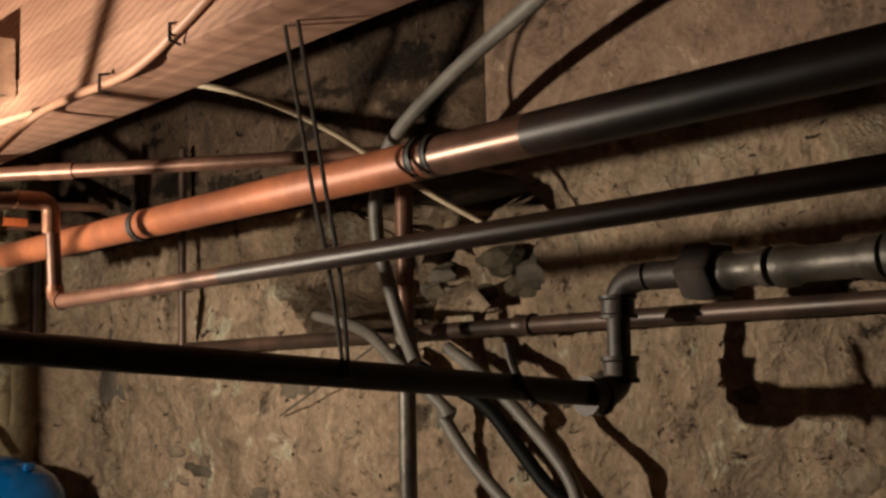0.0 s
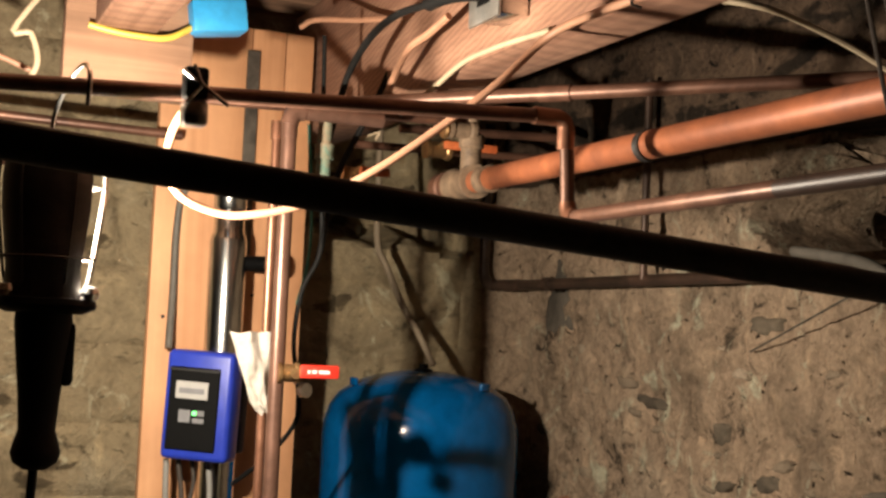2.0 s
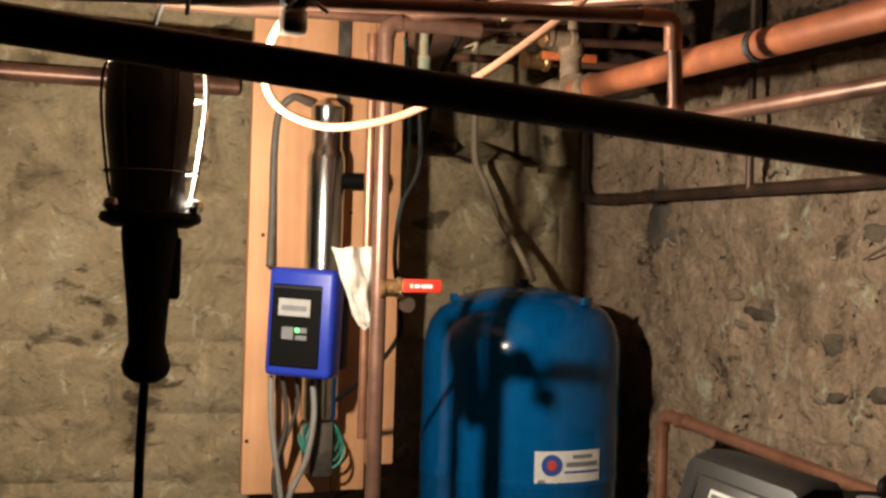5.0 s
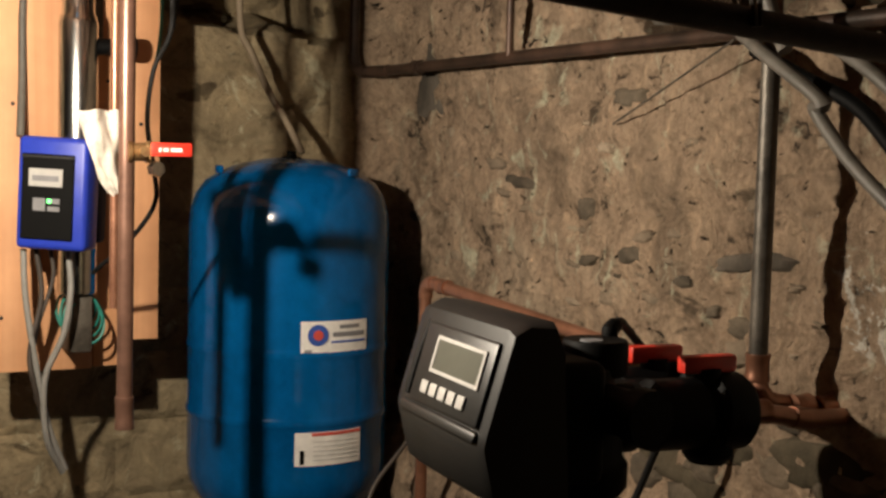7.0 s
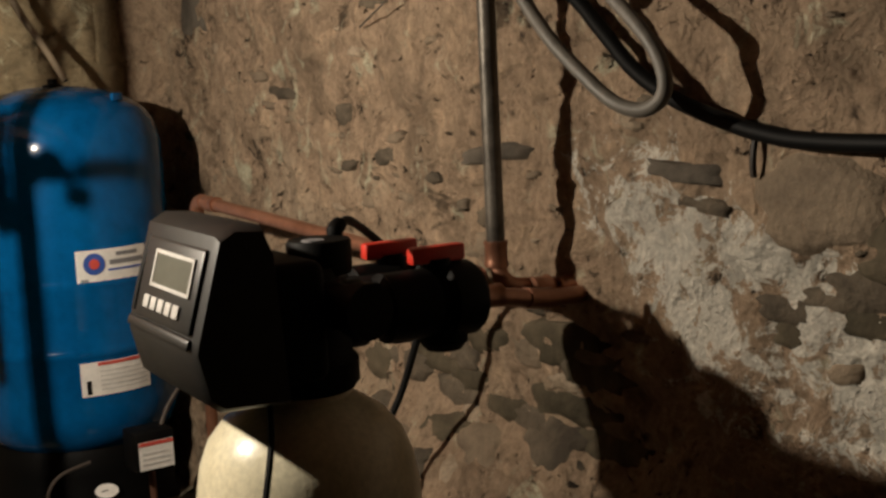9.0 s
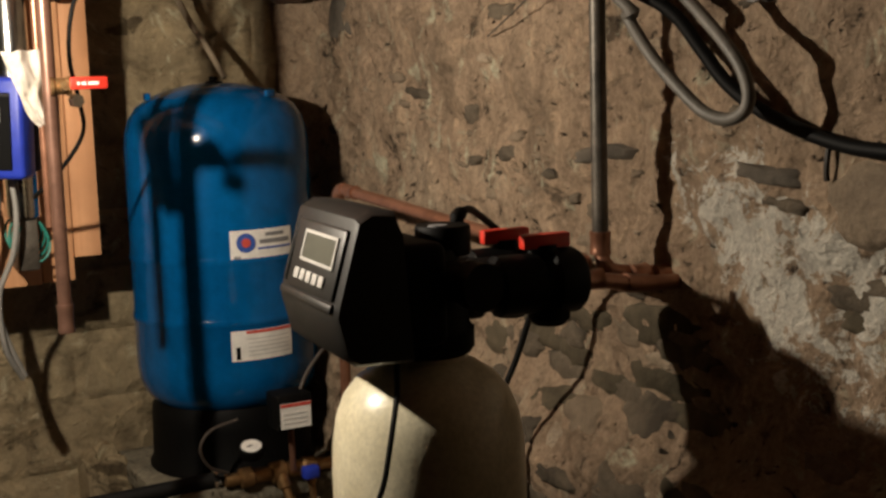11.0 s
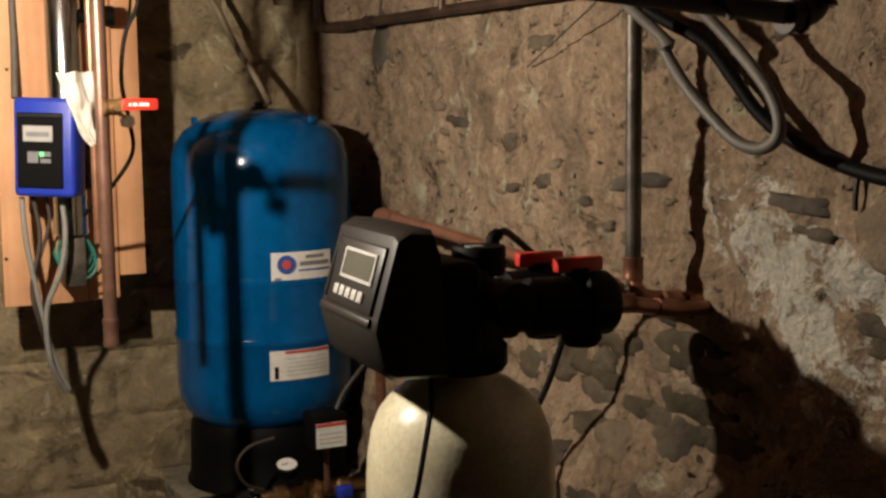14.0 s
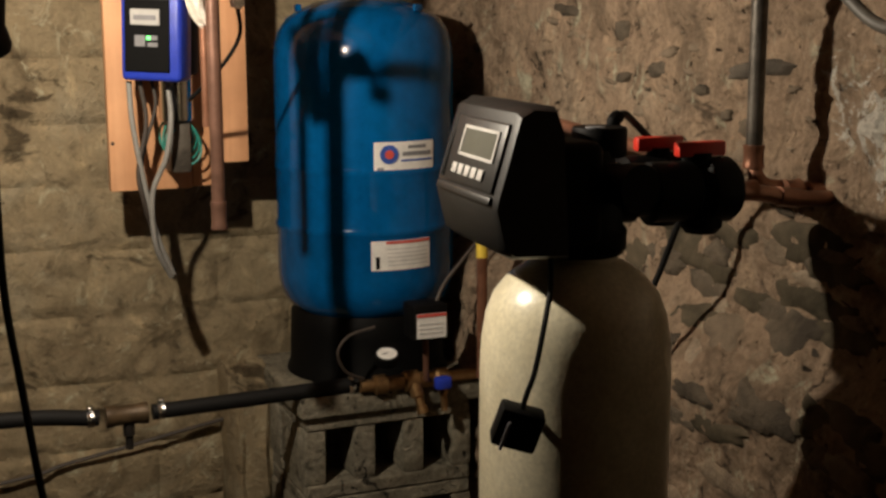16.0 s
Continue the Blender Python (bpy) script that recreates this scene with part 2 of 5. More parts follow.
# tarnish and the fading lamp light together in one dark copper colour
M_PIPE_BROWN = two_tone("dimmed_tarnished_copper", (0.012, 0.008, 0.006), (0.055, 0.030, 0.021), 0.45, 0.1, scale=6, bump_s=0.08)
M_TEE = two_tone("dull_bronze", (0.05, 0.032, 0.016), (0.11, 0.07, 0.035), 0.5, 0.4, scale=30)
M_STONE_OLIVE = two_tone("olive_slate", (0.042, 0.036, 0.024), (0.115, 0.092, 0.062), 0.9, scale=7, bump_s=0.5, bump_d=0.008)
M_MORTAR_PALE = two_tone("pale_mortar", (0.24, 0.185, 0.13), (0.40, 0.32, 0.235), 0.95, scale=16, bump_s=0.8, bump_d=0.012)
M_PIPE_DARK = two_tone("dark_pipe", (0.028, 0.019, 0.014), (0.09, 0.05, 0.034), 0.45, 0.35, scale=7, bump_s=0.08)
M_CORD = plain("beige_cord", (0.42, 0.215, 0.13), 0.55)
M_CORD_DK = plain("dark_cord", (0.05, 0.038, 0.03), 0.55)
M_CABLE_OLD = plain("dusty_cable", (0.21, 0.16, 0.105), 0.7)
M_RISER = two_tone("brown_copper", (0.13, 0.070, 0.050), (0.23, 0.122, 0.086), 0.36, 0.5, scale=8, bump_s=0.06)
M_CABLE = plain("tan_cable", (0.46, 0.36, 0.24), 0.6)
M_WIRE_YEL = plain("yellow_cable", (0.60, 0.42, 0.06), 0.5)
M_WIRE_GRN = plain("green_wire", (0.02, 0.19, 0.15), 0.5)
M_WIRE_GREY = plain("grey_cable", (0.24, 0.23, 0.21), 0.5)
M_RAG = two_tone("white_rag", (0.70, 0.65, 0.57), (0.84, 0.80, 0.74), 0.9, scale=14, bump_s=0.5, bump_d=0.006)
M_LED = glow("green_led", (0.15, 0.9, 0.2), 2.5)
M_TAPE = two_tone("pipe_tape", (0.11, 0.072, 0.045), (0.24, 0.16, 0.10), 0.7, scale=30)
M_BLACK_RING = plain("black_band", (0.02, 0.016, 0.014), 0.6)


# ---- mesh helpers ----
def link_mesh(name, bm, material, smooth=True):
    me = bpy.data.meshes.new(name)
    bmesh.ops.recalc_face_normals(bm, faces=bm.faces)
    bm.to_mesh(me)
    bm.free()
    me.materials.append(material)
    if smooth:
        for p in me.polygons:
            p.use_smooth = True
        me.set_sharp_from_angle(angle=radians(38))
    return new(name, me)


def part(name, bm, material, parent, label="", smooth=True):
    """One mesh object under a thing or under a part; the bmesh is in world metres."""
    ob = link_mesh(name, bm, material, smooth)
    ob.parent = parent
    ob.matrix_parent_inverse = parent.matrix_basis.inverted()
    if label:
        tagged(ob, label)
    return ob



def thing(name, base, label, category, group="", kind=""):
    ob = new(name)
    ob.empty_display_size = 0.05
    ob.location = base
    tagged(ob, label, category, group, kind)
    return ob


def solo(name, bm, material, label, category, group="", kind="", smooth=True):
    return tagged(link_mesh(name, bm, material, smooth), label, category, group, kind)


def sub(name, bm, material, parent, label="", smooth=True):
    """A piece one level deeper, under a part whose mesh is in world metres."""
    ob = link_mesh(name, bm, material, smooth)
    ob.parent = parent
    if label:
        tagged(ob, label)
    return ob


def box(lo, hi, bevel=0.004, seg=2, m=None, bm=None):
    bm = bm or bmesh.new()
    r = bmesh.ops.create_cube(bm, size=1)
    c = [(a + b) / 2 for a, b in zip(lo, hi)]
    s = [b - a for a, b in zip(lo, hi)]
    for v in r["verts"]:
        v.co = Vector((c[0] + v.co.x * s[0], c[1] + v.co.y * s[1], c[2] + v.co.z * s[2]))
    if bevel:
        es = list({e for v in r["verts"] for e in v.link_edges})
        out = bmesh.ops.bevel(bm, geom=es, offset=bevel, segments=seg, profile=0.5, affect="EDGES")
    if m is not None:
        bmesh.ops.transform(bm, matrix=m, verts=bm.verts)
    return bm


def smooth_path(pts, steps=6):
    """Catmull-Rom through the points."""
    p = [Vector(q) for q in pts]
    if len(p) < 3 or steps < 2:
        return p
    ext = [2 * p[0] - p[1]] + p + [2 * p[-1] - p[-2]]
    out = []
    for i in range(1, len(ext) - 2):
        a, b, c, d = ext[i - 1:i + 3]
        for k in range(steps):
            t = k / steps
            out.append(0.5 * ((2 * b) + (c - a) * t + (2 * a - 5 * b + 4 * c - d) * t * t + (3 * b - a - 3 * c + d) * t ** 3))
    out.append(p[-1])
    return out


def tube(pts, r, sides=14, steps=0, bm=None, caps=True, radii=None):
    """A round bar swept along the points (rounded through them if steps is set)."""
    bm = bm or bmesh.new()
    p = smooth_path(pts, steps) if steps else [Vector(q) for q in pts]
    rings = []
    t0 = (p[1] - p[0]).normalized()
    side = t0.cross(Vector((0, 0, 1)))
    if side.length < 0.05:
        side = t0.cross(Vector((0, 1, 0)))
    side.normalize()
    for i, q in enumerate(p):
        a = p[max(i - 1, 0)]
        b = p[min(i + 1, len(p) - 1)]
        t = (b - a).normalized()
        side = (side - t * side.dot(t)).normalized()
        up = t.cross(side)
        rr = radii[i] if radii else r
        if 0 < i < len(p) - 1:
            c = (p[i] - p[i - 1]).normalized().dot((p[i + 1] - p[i]).normalized())
            rr_s = rr / max(0.6, math.sqrt((1 + c) / 2))
        else:
            rr_s = rr
        rings.append([bm.verts.new(q + (side * math.cos(k * 2 * math.pi / sides) + up * math.sin(k * 2 * math.pi / sides)) * rr_s) for k in range(sides)])
    for A, B in zip(rings, rings[1:]):
        for k in range(sides):
            bm.faces.new((A[k], A[(k + 1) % sides], B[(k + 1) % sides], B[k]))
    if caps:
        bm.faces.new(rings[0][::-1])
        bm.faces.new(rings[-1])
    return bm


def bend(a, b, c, r, n=6):
    """Points that turn a corner at b with radius about r."""
    a, b, c = Vector(a), Vector(b), Vector(c)
    p, q = b + (a - b).normalized() * r, b + (c - b).normalized() * r
    return [p * (1 - t) ** 2 + b * 2 * t * (1 - t) + q * t * t for t in [k / n for k in range(n + 1)]]


def lathe(profile, centre, sides=32, bm=None, axis=None):
    """A body of revolution: (radius, height) along z from the centre, or along another axis."""
    bm = bm or bmesh.new()
    rot = Vector((0, 0, 1)).rotation_difference(Vector(axis).normalized()).to_matrix() if axis else Matrix.Identity(3)
    rings = []
    for r, h in profile:
        if r < 1e-5:
            rings.append([bm.verts.new(Vector(centre) + rot @ Vector((0, 0, h)))])
        else:
            rings.append([bm.verts.new(Vector(centre) + rot @ Vector((r * math.cos(k * 2 * math.pi / sides), r * math.sin(k * 2 * math.pi / sides), h))) for k in range(sides)])
    for A, B in zip(rings, rings[1:]):
        for k in range(sides):
            k2 = (k + 1) % sides
            if len(A) == 1 and len(B) == 1:
                continue
            if len(A) == 1:
                bm.faces.new((A[0], B[k2], B[k]))
            elif len(B) == 1:
                bm.faces.new((A[k], A[k2], B[0]))
            else:
                bm.faces.new((A[k], A[k2], B[k2], B[k]))
    if len(rings[0]) > 1:
        bm.faces.new(rings[0][::-1])
    if len(rings[-1]) > 1:
        bm.faces.new(rings[-1])
    return bm


def collar(p, axis, r, length, lip=0.0):
    """A fitting sleeve round a pipe."""
    h = length / 2
    return lathe([(r * 0.9, -h), (r + lip, -h), (r + lip, -h * 0.7), (r, -h * 0.55), (r, h * 0.55), (r + lip, h * 0.7), (r + lip, h), (r * 0.9, h)], p, 18, axis=axis)


def rough(p, amp, scale, seed=0.0):
    return amp * noise.fractal(Vector(p) * scale + Vector((seed, seed * 1.7, 0)), 0.9, 2.1, 5)


# ---- the shell ----
FLOOR, CEIL = 0.07, 2.12
HOLE = (-1.28, 1.685)


def wall_b_off(y, z):
    off = rough((3.1, y, z), 0.014, 2.2) + rough((7.7, y, z), 0.009, 11) + rough((1.7, y, z), 0.006, 26) + 0.05 * max(0.0, 1 + (y + 0.06) / 0.06 if y > -0.12 else 0.0) * -0.6
    k = min(1.0, max(0.0, (0.86 - z) / 0.16))
    off -= 0.085 * k * k * (3 - 2 * k)
    flake = noise.noise(Vector((y * 10, z * 15, 5.1))) + 0.45 * noise.noise(Vector((y * 31, z * 38, 2.2)))
    k = min(1.0, max(0.0, (flake - 0.20) / 0.14))
    off += 0.006 * k * k * (3 - 2 * k) - 0.004 * max(0.0, -flake - 0.2)
    pit = noise.noise(Vector((y * 14, z * 22, 3.3)))
    off += 0.012 * max(0.0, pit - 0.35)
    dy, dz = (y - HOLE[0]) / 0.30, (z - HOLE[1]) / 0.125
    d = math.sqrt(dy * dy + dz * dz) + 0.35 * noise.noise(Vector((y * 9, z * 9, 8.8)))
    if d < 1.0:
        off += min(0.31, (1.0 - d) * 3.6) + 0.05 * noise.noise(Vector((y * 16, z * 16, 1.1)))
    d2 = math.hypot((y + 1.46) / 0.16, (z - 1.715) / 0.075) + 0.3 * noise.noise(Vector((y * 11, z * 11, 2.8)))
    if d2 < 1.0:
        off += min(0.25, (1.0 - d2) * 2.0)
    return off


def wall_grid(name, us, vs, at, material, label, inward):
    bm = bmesh.new()
    rows = [[bm.verts.new(at(u, v)) for u in us] for v in vs]
    for A, B in zip(rows, rows[1:]):
        for i in range(len(us) - 1):
            bm.faces.new((A[i], A[i + 1], B[i + 1], B[i]))
    ob = solo(name, bm, material, label, "wall", kind="structure")
    if sum((p.normal for p in ob.data.polygons), Vector()).dot(Vector(inward)) < 0:
        ob.data.flip_normals()
    md = ob.modifiers.new("thickness", "SOLIDIFY")
    md.thickness, md.offset = 0.25, -1
    return ob


wall_east = wall_grid("wall_east", [-4.2 + 0.05 * i for i in range(36)] + [-2.4 + 0.0085 * i for i in range(283)], [0.1 + 0.0085 * i for i in range(199)],
                      lambda y, z: Vector((wall_b_off(y, z), y, z)), M_WALL_B, "rubble stone cellar wall smeared with tan lime mortar", (-1, 0, 0))


def wall_a_off(x, z):
    off = rough((x, 5.5, z), 0.014, 2.0) + rough((x, 9.5, z), 0.007, 10) + rough((x, 2.5, z), 0.004, 26)
    row = (z + 0.03 * noise.noise(Vector((x * 2, 0, z * 2)))) / 0.155
    col = (x + 0.13 * (int(row) % 2) + 0.04 * noise.noise(Vector((x * 3, 4, z * 3)))) / 0.30
    joint = min(abs(row - round(row)) * 0.155, abs(col - round(col)) * 0.30)
    edge = 0.05 * noise.noise(Vector((x * 9, 2.2, z * 9)))
    depth = min((x + 0.53 + edge) / 0.05, (-0.10 + edge - x) / 0.05, (z - 1.64 + edge) / 0.04)
    if depth > 0:
        off += 0.24 * min(1.0, depth) + 0.03 * noise.noise(Vector((x * 14, 6.1, z * 14)))
    return off + 0.012 * max(0.0, 1 - joint / 0.018)


wall_north = wall_grid("wall_north", [(-4.0 + 0.0125 * i) for i in range(323)], [(0.1 + 0.0125 * i) for i in range(165)],
                       lambda x, z: Vector((x, wall_a_off(x, z), z)), M_WALL_A, "coursed stone cellar wall with worn grey-tan parging", (0, -1, 0))
# walls added out of view to close the room, dark to hold back bounce
solo("wall_south", box((-4.0, -4.4, 0.0), (0.3, -4.2, 2.3), 0), M_WALL_DK, "unseen closing wall coloured dark to cut bounced light", "wall", kind="structure", smooth=False)
solo("wall_west", box((-4.2, -4.4, 0.0), (-4.0, 0.3, 2.3), 0), M_WALL_DK, "unseen closing wall coloured dark to cut bounced light", "wall", kind="structure", smooth=False)
solo("floor", box((-4.2, -4.4, -0.1), (0.4, 0.4, FLOOR), 0), M_FLOOR, "unseen earth cellar floor coloured dark to cut bounced light", "floor", kind="structure", smooth=False)
bm = bmesh.new()
y = -4.3
while y < 0.3:
    box((-4.1, y, CEIL), (0.35, y + 0.118, CEIL + 0.03), 0.003, 1, bm=bm)
    y += 0.122
solo("ceiling", bm, M_BOARD_X, "brown plank subfloor seen from below between joists", "ceiling", kind="structure", smooth=False)

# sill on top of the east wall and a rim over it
# two lengths: the north one darker and more mottled, the south one tan
solo("sill_beam", box((-0.02, -1.52, 1.785), (0.24, 0.0, CEIL), 0.01), M_SILL_DARK, "dark mottled timber sill lying on the stone wall", "beam", kind="structure")
solo("sill_beam", box((-0.025, -4.2, 1.785), (0.24, -1.522, CEIL), 0.01), M_SILL_TAN, "lighter tan timber sill lying on the stone wall", "beam", kind="structure")


# ---- joists ----
def joist(x0, x1, z0, label, y0=-4.2, y1=-0.02, wood=M_JOIST):
    return solo("ceiling_joist", box((x0, y0, z0), (x1, y1, CEIL - 0.002), 0.006), wood, label, "joist", "joists under the floor")


joist(-0.55, -0.44, 1.845, "heavy pinkish fir joist with stapled cables along it")
joist(-1.055, -0.955, 1.905, "sawn fir joist with a blue electrical box on it", y1=-0.64)
solo("header_board", box((-1.10, -0.638, 1.80), (-0.895, -0.60, CEIL - 0.004), 0.004), M_BOARD_X, "brown fir header board closing the end of a joist", "board")
# added joists out of view, in dark wood so they bounce little light
joist(-1.75, -1.66, 1.86, "unseen joist coloured dark to cut bounced light", wood=M_SILL)
joist(-2.5, -2.41, 1.86, "unseen joist coloured dark to cut bounced light", wood=M_SILL)
joist(-3.2, -3.11, 1.86, "unseen joist coloured dark to cut bounced light", wood=M_SILL)

# ---- mounting boards ----
PB = -0.22
boards = thing("mounting_board", (-0.73, PB, 0.95), "bright pine planks fixed upright to carry the piping", "board")
part("plank", box((-0.868, PB, 0.946), (-0.692, PB + 0.028, 2.036), 0.003), M_PLANK, boards)
part("plank", box((-0.690, PB + 0.002, 0.949), (-0.622, PB + 0.028, 2.036), 0.003), M_PLANK, boards)
part("plank", box((-0.620, PB + 0.004, 0.998), (-0.562, PB + 0.028, 2.036), 0.003), M_PLANK, boards)
part("batten", box((-0.86, PB + 0.029, 1.96), (-0.57, -0.03, 2.03), 0.004), M_SILL, boards)
for px, pz in ((-0.86, 1.75), (-0.725, 1.76), (-0.86, 1.05), (-0.72, 1.06), (-0.665, 1.5), (-0.60, 1.42), (-0.79, 1.86), (-0.84, 1.45)):
    part("nail", lathe([(0.0, 0), (0.004, 0), (0.0035, 0.0015), (0.0, 0.002)], (px, PB + 0.003 if px > -0.7 else PB, pz), 10, axis=(0, -1, 0)), M_IRON, boards)

# ---- blue pressure tank ----
TC = (-0.288, -0.215)
TR = 0.205
tank = thing("pressure_tank", (*TC, 0.50), "glossy blue steel water pressure tank on a black base", "tank")
prof = [(0.0, 1.362), (0.05, 1.36), (0.10, 1.35), (0.145, 1.333), (0.175, 1.312), (0.193, 1.285), (0.202, 1.255), (TR, 1.225)]
prof += [(TR, 0.995), (TR + 0.001, 0.99), (TR + 0.003, 0.982), (TR + 0.001, 0.974), (TR, 0.969)]
prof += [(TR, 0.86), (TR + 0.002, 0.856), (TR + 0.004, 0.848), (TR + 0.002, 0.84), (TR, 0.836)]
prof += [(TR, 0.74), (0.202, 0.71), (0.192, 0.68), (0.174, 0.655), (0.15, 0.64), (0.0, 0.636)]
shell = part("shell", lathe(prof, (*TC, 0), 64), M_BLUE_TANK, tank)
part("base_skirt", lathe([(0.165, 0.66), (0.178, 0.64), (0.18, 0.60), (0.182, 0.52), (0.19, 0.505), (0.19, 0.50), (0.0, 0.50)], (*TC, 0), 48), M_BLACK, tank, "black plastic base skirt")
part("air_valve", lathe([(0.020, 1.355), (0.020, 1.364), (0.010, 1.367), (0.010, 1.376), (0.0, 1.377)], (*TC, 0), 16), M_BLACK, tank, "black air valve cap")
for ang in (62, 182, 302):
    a = radians(ang)
    part("lifting_lug", box((-0.016, -0.004, -0.008), (0.016, 0.004, 0.008), 0.003, m=pose(TC[0] + 0.155 * math.cos(a), TC[1] + 0.155 * math.sin(a), 1.336, 0, 0, ang + 90)), M_BLUE_TANK, tank)


def curved_label(a0, a1, z0, z1, off, cols=10):
    """A thin sheet that follows the tank's wall between two angles."""
    bm = bmesh.new()
    ro, ri = TR + off + 0.0008, TR + 0.0002
    lo, hi = [], []
    for k in range(cols + 1):
        a = radians(a0 + (a1 - a0) * k / cols)
        c, s = math.cos(a), math.sin(a)
        lo.append([bm.verts.new((TC[0] + r * c, TC[1] + r * s, z0)) for r in (ri, ro)])
        hi.append([bm.verts.new((TC[0] + r * c, TC[1] + r * s, z1)) for r in (ri, ro)])
    for k in range(cols):
        bm.faces.new((lo[k][1], lo[k + 1][1], hi[k + 1][1], hi[k][1]))
        bm.faces.new((hi[k][0], hi[k][1], hi[k + 1][1], hi[k + 1][0]))
        bm.faces.new((lo[k][0], lo[k + 1][0], lo[k + 1][1], lo[k][1]))
    for k in (0, cols):
        bm.faces.new((lo[k][0], lo[k][1], hi[k][1], hi[k][0]))
    return bm


label_a = sub("label", curved_label(-104, -62.5, 0.983, 1.049, 0.0006), M_WHITE, shell, "white maker's label with a blue target disc")
a = radians(-94.5)
sub("disc", lathe([(0.0, 0), (0.021, 0), (0.021, 0.0012), (0.0, 0.0012)], (TC[0] + (TR + 0.001) * math.cos(a), TC[1] + (TR + 0.001) * math.sin(a), 1.022), 24, axis=(math.cos(a), math.sin(a), 0)), M_BLUE_INK, shell)
sub("disc", lathe([(0.0, 0), (0.010, 0), (0.010, 0.0012), (0.0, 0.0012)], (TC[0] + (TR + 0.0022) * math.cos(a), TC[1] + (TR + 0.0022) * math.sin(a), 1.022), 20, axis=(math.cos(a), math.sin(a), 0)), M_RED_INK, shell)
sub("print_bar", curved_label(-82, -69, 1.034, 1.041, 0.0014, 5), M_GREY_INK, shell)
sub("print_bar", curved_label(-86, -65, 1.018, 1.027, 0.0014, 6), M_GREY_INK, shell)
sub("print_bar", curved_label(-87, -64, 1.006, 1.010, 0.0014, 6), M_BLUE_INK, shell)
sub("print_bar", curved_label(-102, -98, 0.988, 0.994, 0.0014, 3), M_GREY_INK, shell)
sub("label", curved_label(-106.3, -66, 0.766, 0.832, 0.0006), M_WHITE, shell, "white instruction label with a red stripe")
sub("print_bar", curved_label(-97, -66.5, 0.825, 0.831, 0.0014, 6), M_RED_INK, shell)
for k in range(5):
    sub("print_bar", curved_label(-96, -68, 0.812 - 0.009 * k, 0.8145 - 0.009 * k, 0.0014, 6), plain("pale_ink", (0.52, 0.51, 0.49), 0.6) if k == 0 else bpy.data.materials["pale_ink"], shell)
sub("print_bar", curved_label(-103.5, -101, 0.77, 0.797, 0.0014, 2), M_BLACK, shell)


# ---- blocks under the tank ----
def block(x0, y0, z0, label):
    ob = thing("concrete_block", (x0 + 0.195, y0 + 0.095, z0), label, "block", "blocks under the tank")
    bm = bmesh.new()
    box((x0, y0, z0), (x0 + 0.39, y0 + 0.19, z0 + 0.032), 0.004, 1, bm=bm)
    box((x0, y0, z0 + 0.158), (x0 + 0.39, y0 + 0.19, z0 + 0.19), 0.004, 1, bm=bm)
    part("face_shell", bm, M_BLOCK, ob)
    for k in range(4):
        c = x0 + 0.02 + k * (0.39 - 0.04) / 3
        part("web", box((c - 0.024, y0 + 0.002, z0 + 0.033), (c + 0.024, y0 + 0.188, z0 + 0.157), 0.005), M_BLOCK, ob)
    return ob


block(-0.505, -0.425, 0.262, "grey concrete block lying with its hollow cores open")
block(-0.505, -0.425, 0.07, "dusty lower concrete block bearing another block")
block(-0.505, -0.215, 0.262, "grey concrete block behind, under the tank")
block(-0.505, -0.215, 0.07, "dusty concrete block on the earth floor behind")
solo("slab", box((-0.52, -0.44, 0.453), (-0.06, -0.02, 0.499), 0.008), M_BLOCK, "rough concrete slab lying on the blocks", "slab")


def boulder(name, c, s, seed, material, label, category="stone"):
    bm = bmesh.new()
    bmesh.ops.create_icosphere(bm, subdivisions=4, radius=1)
    for v in bm.verts:
        d = v.co.normalized()
        k = 1 + rough(d * 1.0, 0.22, 1.6, seed) + rough(d, 0.05, 6, seed)
        q = [math.copysign(abs(x) ** 0.6, x) for x in d]
        v.co = Vector((c[0] + q[0] * s[0] * k, c[1] + q[1] * s[1] * k, c[2] + q[2] * s[2] * k))
    return solo(name, bm, material, label, category)


boulder("stone_ledge", (-0.545, -0.03, 0.29), (0.055, 0.12, 0.24), 3.0, M_WALL_A, "rough parged stone ledge beside the blocks", "ledge")

# ---- water softener ----
SC = (-0.500, -1.625)
soft = thing("water_softener", (*SC, FLOOR), "cream fibreglass water softener tank with black control valve", "softener")
SR = 0.130
BASE = FLOOR + 0.0134
prof = [(0.0, BASE), (SR * 0.94, BASE), (SR * 0.99, BASE + 0.02), (SR, BASE + 0.06), (SR, 0.865), (SR * 0.985, 0.905), (SR * 0.94, 0.94), (SR * 0.86, 0.967), (SR * 0.72, 0.99), (SR * 0.52, 1.008), (SR * 0.42, 1.014), (SR * 0.42, 1.03), (0.0, 1.03)]
part("pressure_vessel", lathe(prof, (*SC, 0), 56), M_CREAM, soft)
prof = [(0.0, 1.022), (0.060, 1.022), (0.066, 1.03), (0.066, 1.055), (0.060, 1.062), (0.058, 1.10), (0.064, 1.105), (0.064, 1.125), (0.05, 1.14), (0.046, 1.16), (0.0, 1.16)]
body = part("valve_body", lathe(prof, (*SC, 0), 36), M_BLACK, soft, "black moulded valve body")
sub("cap", lathe([(0.0, 1.15), (0.035, 1.15), (0.037, 1.155), (0.037, 1.186), (0.035, 1.189), (0.0, 1.189)], (-0.470, SC[1], 0), 32), M_BLACK, body)
sub("cap_badge", lathe([(0.0, 1.189), (0.013, 1.189), (0.013, 1.1905), (0.0, 1.1905)], (-0.482, SC[1] - 0.012, 0), 20), M_GREY_INK, body)
